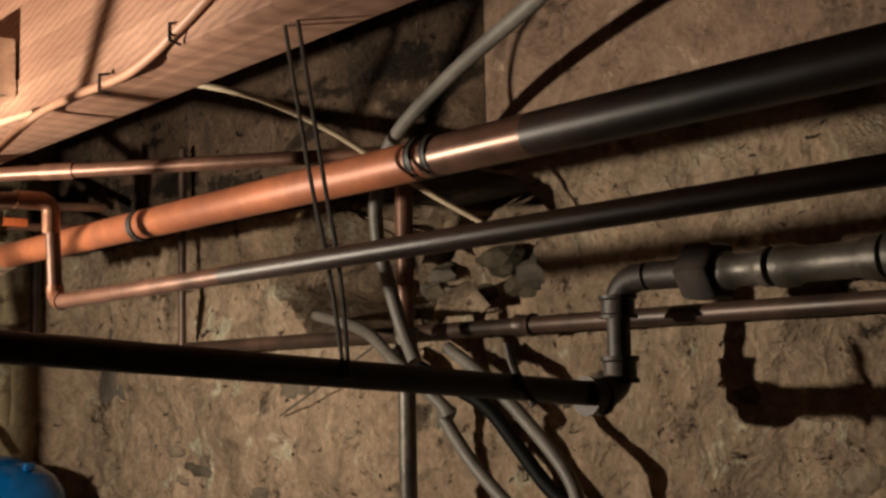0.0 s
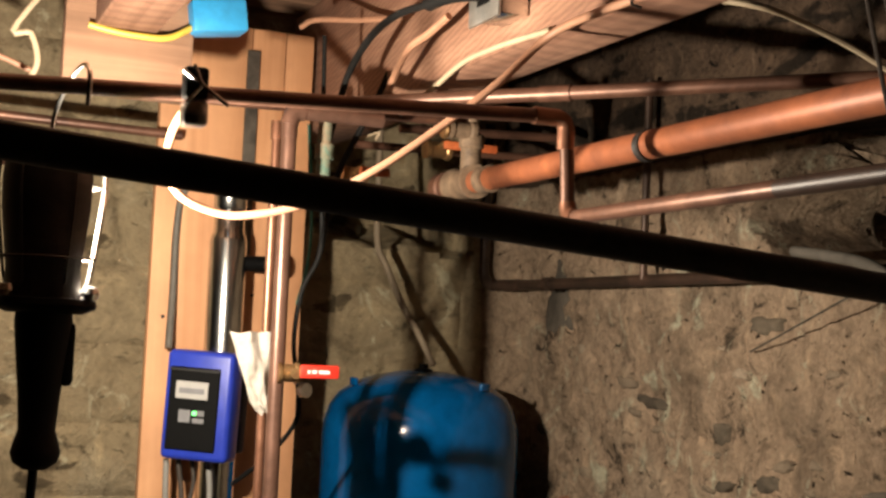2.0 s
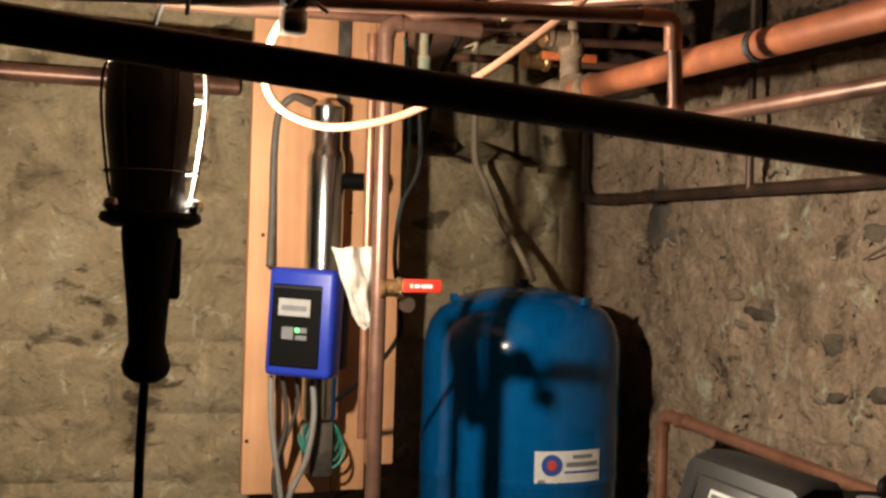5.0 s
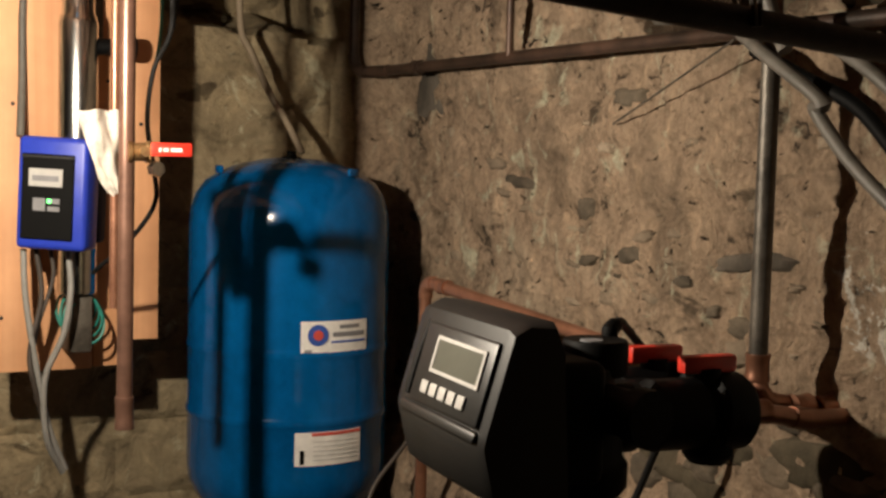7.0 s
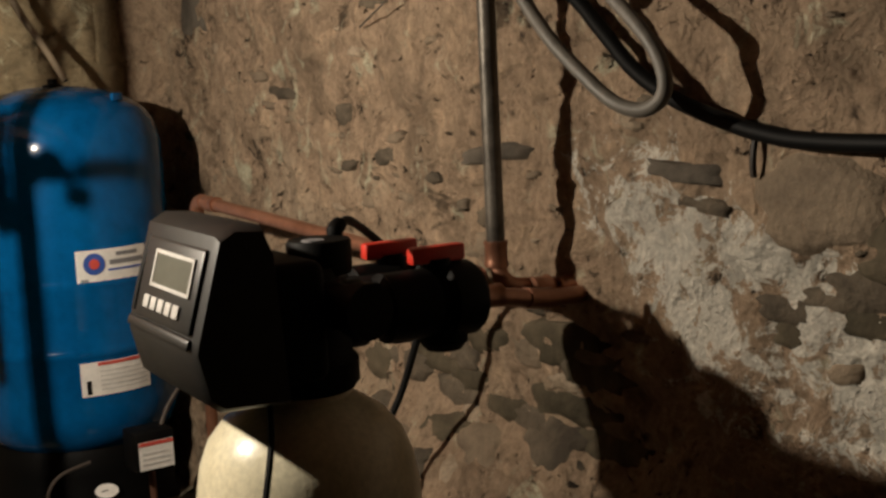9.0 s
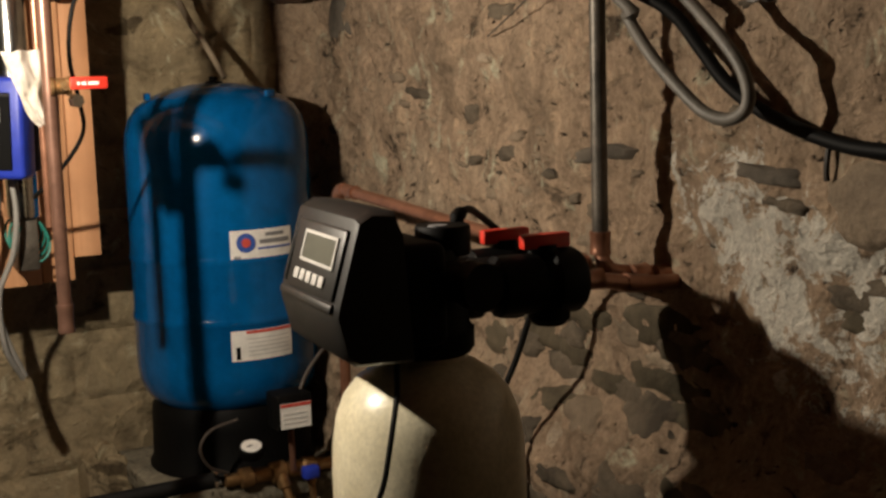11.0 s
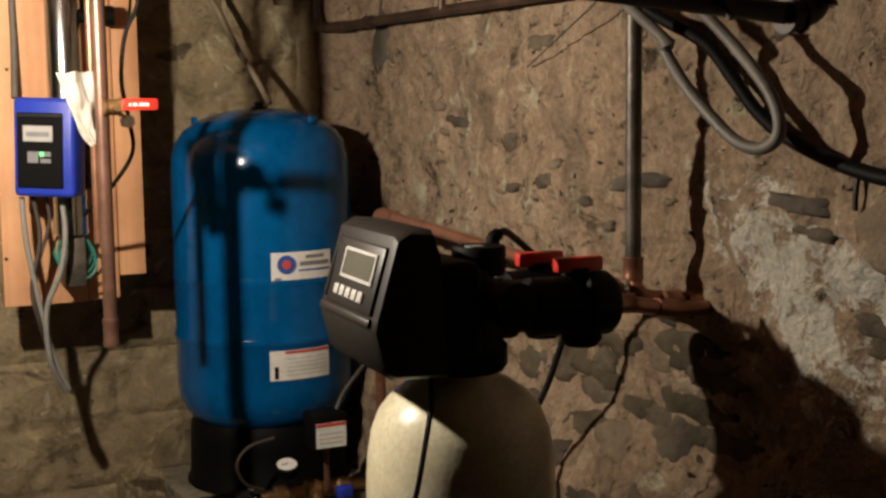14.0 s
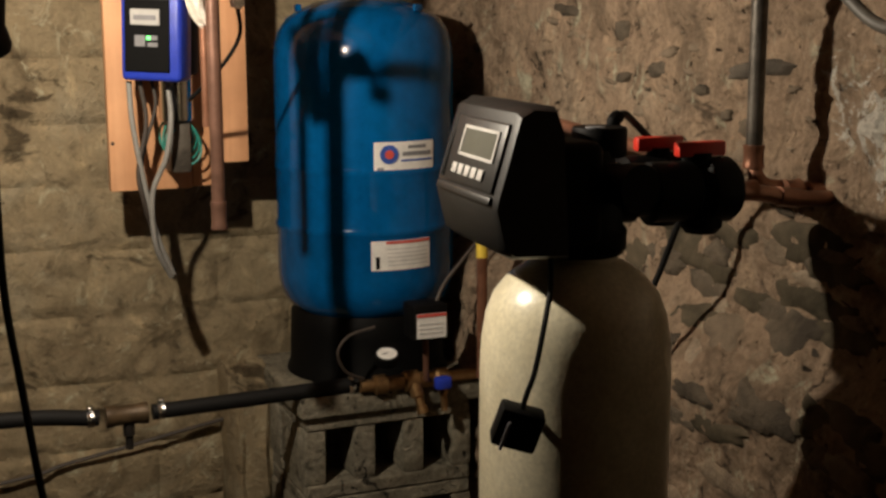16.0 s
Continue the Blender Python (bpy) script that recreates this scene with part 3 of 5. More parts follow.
sub("drive_housing", box((-0.605, SC[1] - 0.085, 1.045), (-0.50, SC[1] + 0.085, 1.178), 0.014, 3), M_BLACK, body)
sub("side_port", lathe([(0.0, 0), (0.026, 0), (0.026, 0.05), (0.031, 0.052), (0.031, 0.075), (0.0, 0.075)], (SC[0] + 0.02, SC[1] - 0.04, 1.12), 20, axis=(0.2, -1, 0)), M_BLACK, body)

# control head, its face turned away from the wall
prof_xz = [(-0.616, 1.229), (-0.634, 1.219), (-0.664, 1.116), (-0.6668, 1.102), (-0.655, 1.053), (-0.640, 1.041), (-0.565, 1.038), (-0.575, 1.200), (-0.585, 1.226)]
bm = bmesh.new()
ys = [(-1.750, 0.94), (-1.740, 1.0), (-1.60, 1.0), (-1.535, 0.995), (-1.508, 0.95), (-1.490, 0.84)]
cx, cz = -0.605, 1.128
rings = [[bm.verts.new((cx + (x - cx) * k + (0.006 if yy > -1.52 else 0.0), yy, cz + (z - cz) * k)) for x, z in prof_xz] for yy, k in ys]
for A, B in zip(rings, rings[1:]):
    for k in range(len(prof_xz)):
        bm.faces.new((A[k], A[(k + 1) % len(prof_xz)], B[(k + 1) % len(prof_xz)], B[k]))
bm.faces.new(rings[0])
bm.faces.new(rings[-1][::-1])
bmesh.ops.bevel(bm, geom=[e for e in bm.edges if e.calc_face_angle(0) > 0.3], offset=0.009, segments=4, profile=0.5, affect="EDGES")
head = part("control_head", bm, M_CASE, soft, "charcoal plastic control head")
fy0, fy1 = -1.706, -1.562


def on_face(z):
    """x of the head's front at a height."""
    return -0.638 - 0.29 * (1.207 - z)


def face_plate(y0, y1, z0, z1, off, thick, bevel=0.0015, m=None):
    bm = bmesh.new()
    q = [(on_face(z) - off, yy, z) for yy, z in ((y0, z0), (y1, z0), (y1, z1), (y0, z1))]
    f = [bm.verts.new(v) for v in q]
    g = [bm.verts.new((v[0] - thick, v[1], v[2])) for v in q]
    bm.faces.new(f)
    bm.faces.new(g[::-1])
    for k in range(4):
        bm.faces.new((f[k], g[k], g[(k + 1) % 4], f[(k + 1) % 4]))
    if bevel:
        bmesh.ops.bevel(bm, geom=list(bm.edges), offset=bevel, segments=2, profile=0.5, affect="EDGES")
    return bm


sub("bezel", face_plate(-1.736, -1.560, 1.122, 1.206, -0.001, 0.006, 0.003), M_CASE, head)
sub("chin", face_plate(-1.738, -1.540, 1.108, 1.119, -0.002, 0.007, 0.003), M_CASE, head)
sub("display", face_plate(-1.717, -1.605, 1.161, 1.192, 0.0055, 0.0015, 0), M_LCD, head, "greenish grey display glass")
fw = 0.0036
for y0, y1, z0, z1 in ((-1.722, -1.600, 1.192, 1.192 + fw), (-1.722, -1.600, 1.161 - fw, 1.161), (-1.722, -1.717, 1.161, 1.192), (-1.605, -1.600, 1.161, 1.192)):
    sub("display_frame", face_plate(y0, y1, z0, z1, 0.0055, 0.0022, 0), M_PRINT, head)
for k in range(5):
    c = -1.600 - 0.0235 * k
    sub("button", face_plate(c - 0.0085, c + 0.0085, 1.134, 1.147, 0.0055, 0.003, 0.001), M_PRINT, head, "small white push button")
sub("side_grip", tube([(-0.634, -1.548, 1.205), (-0.648, -1.551, 1.175), (-0.660, -1.553, 1.14), (-0.664, -1.553, 1.125)], 0.0045, 8, 4), M_RUBBER, head)

# bypass with two red handles
for yy in (-1.525, -1.608):
    byp = part("bypass_valve", lathe([(0.0, -0.46), (0.034, -0.46), (0.040, -0.452), (0.040, -0.415), (0.033, -0.41), (0.033, -0.39), (0.042, -0.385), (0.042, -0.325), (0.034, -0.318), (0.034, -0.308), (0.046, -0.302), (0.046, -0.266), (0.040, -0.258), (0.0, -0.258)], (0, yy, 1.095), 24, axis=(1, 0, 0)), M_BLACK, soft, "black bypass valve with union nut")
    xh = -0.3285 if yy > -1.6 else -0.3085
    sub("stem", lathe([(0.0, 1.12), (0.017, 1.12), (0.017, 1.147), (0.0, 1.147)], (xh, yy, 0), 16), M_BLACK, byp)
    sub("red_handle", box((xh - 0.037, yy - 0.009, 1.142), (xh + 0.037, yy + 0.009, 1.163), 0.004), M_RED, byp, "red plastic lever handle")
    sub("vertical_body", lathe([(0.0, 1.035), (0.022, 1.035), (0.03, 1.045), (0.03, 1.075), (0.0, 1.075)], (xh + 0.005, yy, 0), 18), M_BLACK, byp)
sub("bridge", box((-0.40, -1.60, 1.06), (-0.345, -1.53, 1.128), 0.01), M_BLACK, body)
sub("drain_elbow", tube([(-0.437, -1.60, 1.180), (-0.437, -1.60, 1.194), (-0.428, -1.594, 1.199)], 0.0095, 12, 3), M_BLACK, body)
solo("drain_tube", tube([(-0.385, -1.513, 1.184), (-0.355, -1.485, 1.186), (-0.305, -1.430, 1.168), (-0.225, -1.365, 1.125), (-0.145, -1.318, 1.082), (-0.112, -1.285, 1.035), (-0.112, -1.244, 0.961), (-0.119, -1.209, 0.884), (-0.150, -1.18, 0.781), (-0.175, -1.165, 0.60), (-0.20, -1.16, 0.35), (-0.22, -1.17, FLOOR + 0.006)], 0.0055, 10, 6), M_RUBBER, "thin black drain tube arching from the softener valve", "tube")
adapter = thing("power_adapter", (-0.622, -1.74, 0.84), "black plug-in transformer hanging by its cord", "adapter")
part("case", box((-0.029, -0.016, -0.027), (0.029, 0.016, 0.027), 0.005, m=pose(-0.632, -1.735, 0.842, 12, 17, -14)), M_BLACK, adapter)
part("label", box((-0.003, -0.0172, -0.02), (0.001, -0.0155, 0.02), 0, m=pose(-0.650, -1.737, 0.84, 12, 17, -14)), M_GREY_INK, adapter)
part("prong", box((-0.002, 0, -0.006), (0.002, 0.018, 0.006), 0.0005, m=pose(-0.612, -1.722, 0.85, 12, 17, -14)), M_BRASS, adapter)
part("cord", tube([(-0.585, -1.725, 1.05), (-0.597, -1.752, 1.02), (-0.612, -1.768, 0.975), (-0.622, -1.765, 0.92), (-0.628, -1.755, 0.89), (-0.628, -1.742, 0.868)], 0.0035, 8, 6), M_RUBBER, adapter)
# the softener and its adapter stand a little turned
STAND = Matrix.Translation((-0.4552, -1.5369, -0.0134)) @ Matrix.Rotation(-0.0731, 4, "Z") @ Matrix.Translation((-SC[0], -SC[1], 0))
soft.matrix_basis = STAND @ soft.matrix_basis
adapter.matrix_basis = Matrix.Translation((0.004, 0, -0.016)) @ STAND @ adapter.matrix_basis


# ---- piping ----
def pipe(name, pts, r, material, label, fittings=(), bend_r=0.03, fit_mat=None, category="pipe", group=""):
    """A pipe run with rounded corners; fittings are (place, axis, radius, length, lip)."""
    ob = thing(name, pts[0], label, category, group)
    path = [Vector(pts[0])]
    for a, b, c in zip(pts, pts[1:], pts[2:]):
        path += bend(a, b, c, bend_r)
    path.append(Vector(pts[-1]))
    run = part("run", tube(path, r, 16), material, ob)
    for a, b, c in zip(pts, pts[1:], pts[2:]):
        part("elbow", tube(bend(a, b, c, bend_r * 1.25), r * 1.18, 16), fit_mat or material, ob)
    for p, ax, rr, ln, lip in fittings:
        part("coupling", collar(p, ax, rr, ln, lip), fit_mat or material, ob)
    return ob


X, Y, Z = (1, 0, 0), (0, 1, 0), (0, 0, 1)
pipe("gas_pipe", [(-3.95, -1.852, 1.762), (-0.118, -1.852, 1.466), (-0.118, -1.852, 1.597), (-0.10, -1.93, 1.597), (-0.10, -3.9, 1.585)], 0.0134, M_IRON, "black iron pipe crossing the cellar below the joists",
     [((-0.118, -1.852, 1.495), Z, 0.019, 0.03, 0.003), ((-0.118, -1.852, 1.565), Z, 0.019, 0.026, 0.003), ((-0.16, -1.852, 1.467), X, 0.019, 0.026, 0.003)], 0.03, M_IRON)
un = thing("pipe_union", (-0.1, -1.98, 1.596), "old galvanised pipe union with hexagonal nut", "fitting")
part("nut", lathe([(0.014, -0.022), (0.031, -0.022), (0.034, -0.018), (0.034, 0.012), (0.029, 0.022), (0.014, 0.022)], (-0.1, -1.965, 1.596), 6, axis=Y), M_IRON, un)
part("nipple", collar((-0.1, -1.925, 1.597), Y, 0.0142, 0.04, 0.0005), M_COPPER_DULL, un)
part("sleeve", collar((-0.1, -2.02, 1.595), Y, 0.0175, 0.06, 0.003), M_STEEL_OLD, un)
part("sleeve", collar((-0.1, -2.12, 1.594), Y, 0.018, 0.12, 0.004), M_STEEL_OLD, un)
part("tee", collar((-0.1, -2.22, 1.594), Y, 0.023, 0.06, 0.005), M_STEEL_OLD, un)
solo("pipe_strap", tube([(-0.275, -1.88, 1.46), (-0.282, -1.86, 1.495), (-0.288, -1.855, 1.525)], 0.0045, 8, 4), M_IRON, "bent iron hanger hook on the pipe", "hook")

pipe("copper_pipe", [(-3.95, -1.29, 1.60), (-1.33, -1.29, 1.684), (-0.549, -1.295, 1.722), (-0.543, -1.297, 1.594), (-0.542, -1.72, 1.5952)], 0.0093, M_COPPER_DULL, "copper water line with an elbow down and along",
     [((-0.549, -1.295, 1.695), Z, 0.0112, 0.03, 0), ((-0.58, -1.294, 1.7205), X, 0.0112, 0.03, 0)], 0.016, M_COPPER)
# near length of the water line, its colour dimmed where little light reaches
pipe("copper_pipe", [(-0.542, -1.72, 1.5952), (-0.54, -4.1, 1.602)], 0.0095, M_PIPE_BROWN, "copper water line under the joists, coloured dark for tarnish and weak light")
dp = pipe("drain_pipe", [(-0.42, -0.64, 1.703), (-0.42, -1.90, 1.6985)], 0.0195, M_COPPER_BIG, "large reddish copper drain line under the joists, darkened in steps for tarnish and weak light")
# two darker lengths put tarnish and the light's falloff into the pipe's colour
part("half_dim_run", tube([(-0.42, -1.90, 1.6985), (-0.42, -2.045, 1.698)], 0.0196, 16), M_RISER, dp, "browner length of drain line, first step towards its dim end")
part("dim_run", tube([(-0.42, -2.045, 1.698), (-0.42, -4.1, 1.690)], 0.0197, 16), M_PIPE_BROWN, dp, "length of drain line coloured dark for tarnish and weak light")
for yy, w in ((-1.283, 0.014), (-1.888, 0.010), (-1.912, 0.008)):
    solo("pipe_band", collar((-0.42, yy, 1.7), Y, 0.0207, w, 0.0008), M_BLACK_RING, "black band clamped round the copper line", "band", "bands on the drain line")
solo("pipe_wrap", collar((-0.42, -0.78, 1.702), Y, 0.0225, 0.03, 0.001), M_TAPE, "tan tape wrapped round a pipe joint", "tape")
tee = thing("drain_tee", (-0.42, -0.70, 1.703), "tarnished brass drain tee on the big copper line", "fitting")
part("body", collar((-0.42, -0.69, 1.703), Y, 0.026, 0.09, 0.004), M_TAPE, tee)
part("branch", lathe([(0.018, 0.0), (0.018, 0.05), (0.022, 0.055), (0.022, 0.075), (0.012, 0.08), (0.012, 0.10), (0.0, 0.10)], (-0.42, -0.71, 1.71), 18), M_TAPE, tee)
part("plug", lathe([(0.0, 0), (0.024, 0), (0.024, 0.03), (0.028, 0.032), (0.028, 0.06), (0.0, 0.06)], (-0.42, -0.645, 1.703), 16, axis=Y), M_COPPER_DULL, tee)
pipe("copper_pipe", [(-0.725, -0.741, 1.800), (-0.447, -1.067, 1.800), (-0.135, -1.437, 1.800)], 0.0105, M_COPPER_DULL, "reddish copper line high along the joist bay", bend_r=0.02)
pipe("copper_pipe", [(-0.075, -0.035, 1.93), (-0.075, -0.035, 1.556), (-0.045, -0.12, 1.556), (-0.045, -3.9, 1.556)], 0.0112, M_PIPE_DARK, "tarnished pipe fixed low along the stone wall",
     [((-0.045, -0.30, 1.556), Y, 0.014, 0.03, 0.001), ((-0.045, -1.62, 1.556), Y, 0.014, 0.03, 0.001)], 0.03)
pipe("copper_pipe", [(-0.05, -0.684, 1.93), (-0.05, -0.684, 1.557)], 0.0075, M_PIPE_DARK, "slim copper drop beside the wall")
pipe("copper_pipe", [(-0.104, -1.441, 1.80), (-0.104, -1.441, 1.55)], 0.0125, M_COPPER_DULL, "short copper drop under the drain line")
pipe("steel_pipe", [(-0.104, -1.441, 1.55), (-0.104, -1.441, 1.10)], 0.0125, M_STEEL_OLD, "dull grey vertical pipe in front of the wall",
     [((-0.104, -1.441, 1.545), Z, 0.0155, 0.03, 0.001)])
pipe("copper_pipe", [(-0.16, -0.59, 0.55), (-0.16, -0.59, 1.142), (-0.130, -1.452, 1.084), (-0.215, -1.455, 1.082)], 0.0112, M_COPPER, "bright copper line feeding the softener bypass",
     [((-0.1575, -0.66, 1.137), Y, 0.0135, 0.03, 0.001), ((-0.19, -1.4545, 1.0825), X, 0.014, 0.03, 0.001)], 0.025)
tag = thing("pipe_tag", (-0.17, -0.595, 0.80), "small yellow tag wrapped on the copper line", "tag")
part("wrap", collar((-0.16, -0.59, 0.842), Z, 0.0125, 0.055, 0.0), plain("yellow_tag", (0.62, 0.45, 0.05), 0.55), tag)
pipe("copper_pipe", [(-0.104, -1.441, 1.10), (-0.104, -1.455, 1.070), (0.03, -1.470, 1.052)], 0.0118, M_COPPER, "soldered copper branch running into the wall",
     [((-0.104, -1.441, 1.112), Z, 0.0155, 0.035, 0.001), ((-0.055, -1.470, 1.063), X, 0.0150, 0.028, 0.001), ((-0.015, -1.470, 1.058), X, 0.0155, 0.024, 0.001)], 0.010)
pipe("copper_pipe", [(-0.215, -1.538, 1.082), (-0.10, -1.525, 1.060), (0.03, -1.484, 1.046)], 0.0118, M_COPPER, "copper stub from the bypass into the stone wall",
     [((-0.185, -1.535, 1.076), X, 0.0145, 0.03, 0.001)], 0.02)
pipe("copper_pipe", [(-3.95, -0.06, 1.752), (-0.87, -0.06, 1.752)], 0.0175, M_COPPER_DULL, "wide copper line running behind the planks")
pipe("copper_pipe", [(-1.293, -0.250, 1.808), (-0.829, -0.250, 1.800)], 0.009, M_COPPER_DULL, "thin pipe in the dark corner above the lamp")
VB, VA = (-0.757, -0.75), (-0.759, -0.682)
pipe("copper_pipe", [(-0.60, -0.75, 1.786), (*VB, 1.786), (*VB, 0.945)], 0.0124, M_RISER, "vertical copper riser with capped lower end",
     [((*VB, 1.758), Z, 0.0132, 0.03, 0.0), ((*VB, 0.965), Z, 0.014, 0.05, 0.001), ((-0.715, -0.75, 1.786), X, 0.0132, 0.03, 0.0)], 0.018)
pipe("copper_pipe", [(*VA, 1.773), (*VA, 1.12)], 0.0075, M_COPPER, "slim bright copper riser beside the thicker one", [((*VA, 1.763), Z, 0.010, 0.03, 0.0)])
pipe("copper_pipe", [(-0.675, -0.68, 1.79), (-0.675, -0.68, 1.68)], 0.012, M_VERDIGRIS, "green corroded elbow stub below the line", [((-0.675, -0.68, 1.735), Z, 0.0155, 0.025, 0.001)])
pipe("copper_pipe", [(-0.90, -0.69, 1.80), (-0.42, -0.69, 1.81)], 0.009, M_COPPER_DULL, "copper line tying the risers together")

# ball valve on the riser
bv = thing("ball_valve", (*VB, 1.36), "ball valve with a red lever on the riser", "valve")
part("body", collar((VB[0] + 0.016, VB[1] - 0.008, 1.368), X, 0.014, 0.035, 0.003), M_BRASS, bv)
part("neck", lathe([(0.0, 0), (0.008, 0), (0.008, 0.03), (0.0, 0.03)], (-0.738, -0.762, 1.366), 14, axis=(0, -1, 0.1)), M_BRASS, bv)
lev = part("lever", box((-0.731, -0.797, 1.362), (-0.668, -0.79, 1.383), 0.003), M_RED, bv, "red lever with worn white print")
for u, w in ((-0.718, 0.004), (-0.709, 0.008), (-0.693, 0.018)):
    sub("print_bar", box((u - w / 2, -0.7976, 1.3695), (u + w / 2, -0.797, 1.375), 0), M_WHITE, lev)
part("locknut", lathe([(0.0, 0), (0.012, 0), (0.012, 0.014), (0.0, 0.014)], (-0.722, -0.775, 1.343), 6, axis=(0.3, -1, 0)), M_CHROME, bv)
# rag tied on the pipe
bm = bmesh.new()
n = 26
grid = [[None] * n for _ in range(n)]
for i in range(n):
    for j in range(n):
        u, v = i / (n - 1), j / (n - 1)
        wdt = (1 - v) ** 0.7
        xx = -0.757 - 0.075 * u * (0.22 + 0.78 * wdt) + 0.004 * noise.noise(Vector((u * 3, v * 3, 1)))
        zz = 1.430 - 0.12 * v - 0.012 * u * v + 0.006 * noise.noise(Vector((u * 3, v * 2, 5)))
        yy = -0.728 - 0.016 * math.sin(u * 2.6) + 0.010 * noise.noise(Vector((u * 4, v * 4, 9)))
        grid[i][j] = bm.verts.new((xx, yy, zz))
for i in range(n - 1):
    for j in range(n - 1):
        bm.faces.new((grid[i][j], grid[i + 1][j], grid[i + 1][j + 1], grid[i][j + 1]))
bmesh.ops.solidify(bm, geom=list(bm.faces), thickness=0.003)
solo("rag", bm, M_RAG, "crumpled white rag tied to a copper riser", "rag")

# ---- ultraviolet purifier ----
uv = thing("uv_purifier", (-0.745, PB, 1.18), "water purifier with blue control box and steel tube", "purifier")
UM = pose(-0.781, -0.352, 1.289, 0, 2, -33)
case = part("control_box", box((-0.064, -0.035, -0.100), (0.064, 0.03, 0.100), 0.01, 3, m=UM), M_BLUE_BOX, uv, "bright blue plastic control box")
part("back_housing", box((-0.05, 0.031, -0.09), (0.06, 0.085, 0.08), 0.008, 2, m=UM), M_BLACK, uv, "black housing behind the box")
sub("panel", box((-0.054, -0.039, -0.082), (0.042, -0.0345, 0.07), 0.002, 1, m=UM), M_BLACK, case)
sub("panel_edge", box((-0.054, -0.042, 0.062), (0.042, -0.038, 0.068), 0.001, 1, m=UM), M_CASE, case)
sub("name_plate", box((-0.040, -0.0415, 0.012), (0.022, -0.039, 0.044), 0.0008, 1, m=UM), M_PRINT, case)
sub("print_bar", box((-0.033, -0.0425, 0.022), (0.015, -0.0414, 0.032), 0, m=UM), M_GREY_INK, case)
for x0, x1, z0, z1 in ((-0.031, -0.008, -0.031, -0.008), (-0.004, 0.018, -0.031, -0.022)):
    sub("button_plate", box((x0, -0.0415, z0), (x1, -0.039, z1), 0.0008, 1, m=UM), M_GREY_INK, case)
sub("button_plate", box((0.003, -0.0415, -0.018), (0.018, -0.039, -0.008), 0.0008, 1, m=UM), M_GREY_INK, case)
sub("indicator", box((-0.005, -0.0425, -0.017), (0.003, -0.039, -0.009), 0.001, 1, m=UM), M_LED, case, "lit green indicator")
UT = (-0.733, -0.278)
part("reactor_tube", lathe([(0.0, 1.10), (0.034, 1.10), (0.036, 1.105), (0.036, 1.60), (0.033, 1.612), (0.030, 1.618), (0.029, 1.66), (0.032, 1.664), (0.032, 1.70), (0.018, 1.712), (0.0, 1.712)], (*UT, 0), 32), M_STAINLESS, uv, "polished stainless steel tube")
part("side_port", lathe([(0.0, 0), (0.016, 0), (0.016, 0.05), (0.022, 0.052), (0.022, 0.075), (0.0, 0.075)], (UT[0] + 0.03, UT[1], 1.56), 18, axis=X), M_BLACK, uv)
part("lower_guard", box((-0.753, -0.30, 0.99), (-0.708, -0.222, 1.10), 0.006), M_STEEL_OLD, uv)
for pts, r, mt in (((( -0.822, -0.25, 1.187), (-0.818, -0.25, 1.10), (-0.80, -0.25, 0.98), (-0.775, -0.24, 0.86), (-0.74, -0.22, 0.77)), 0.0058, M_WIRE_GREY),
                   (((-0.745, -0.26, 1.187), (-0.742, -0.27, 1.11), (-0.755, -0.27, 1.03), (-0.785, -0.26, 0.95), (-0.78, -0.25, 0.84), (-0.745, -0.22, 0.765)), 0.00585, M_WIRE_GREY),
                   (((-0.80, -0.25, 1.187), (-0.79, -0.25, 1.10), (-0.81, -0.25, 1.0), (-0.80, -0.25, 0.93), (-0.76, -0.2, 0.80)), 0.005, M_CORD_DK),
                   (((-0.775, -0.25, 1.187), (-0.77, -0.25, 1.13), (-0.80, -0.24, 1.02), (-0.79, -0.2, 0.90)), 0.004, M_CORD_DK),
                   (((-0.818, -0.19, 1.39), (-0.81, -0.16, 1.50), (-0.808, -0.15, 1.62), (-0.80, -0.15, 1.69), (-0.775, -0.16, 1.72), (-0.75, -0.2, 1.705)), 0.0075, M_GREY_PVC)):
    part("cable", tube([(px - 0.015, py - 0.07, pz) for px, py, pz in pts], r, 10, 6), mt, uv)
bm = bmesh.new()
for k in range(4):
    c = Vector((-0.733 + 0.004 * k, -0.27 - 0.006 * k, 1.065 - 0.006 * k))
    ring = [c + Vector((0.036 * math.cos(t), -0.012 * math.sin(t * 2 + k), 0.043 * math.sin(t))) for t in [q * 2 * math.pi / 24 for q in range(25)]]
    tube(ring, 0.0026, 6, bm=bm)
solo("wire_coil", bm, M_WIRE_GRN, "coil of green insulated wire hung by the board", "wire")
solo("hanger_strap", box((-0.702, PB - 0.006, 1.58), (-0.676, PB - 0.001, 1.99), 0.001, 1), M_STEEL_OLD, "perforated galvanised hanger strap nailed to the plank", "strap")

# ---- manifold at the tank foot ----
hose = thing("supply_hose", (-1.2, -0.42, 0.50), "black rubber supply hose with clamped brass tee", "hose")
part("hose", tube([(-3.9, -0.42, 0.42), (-1.6, -0.42, 0.515), (-1.135, -0.42, 0.527), (-0.945, -0.42, 0.509)], 0.0165, 14, 4), M_RUBBER, hose)
part("hose", tube([(-0.835, -0.42, 0.508), (-0.60, -0.42, 0.512), (-0.38, -0.42, 0.517)], 0.0165, 14, 4), M_RUBBER, hose)
part("tee", collar((-0.888, -0.42, 0.509), X, 0.021, 0.085, 0.002), M_TEE, hose, "dull brass tee")
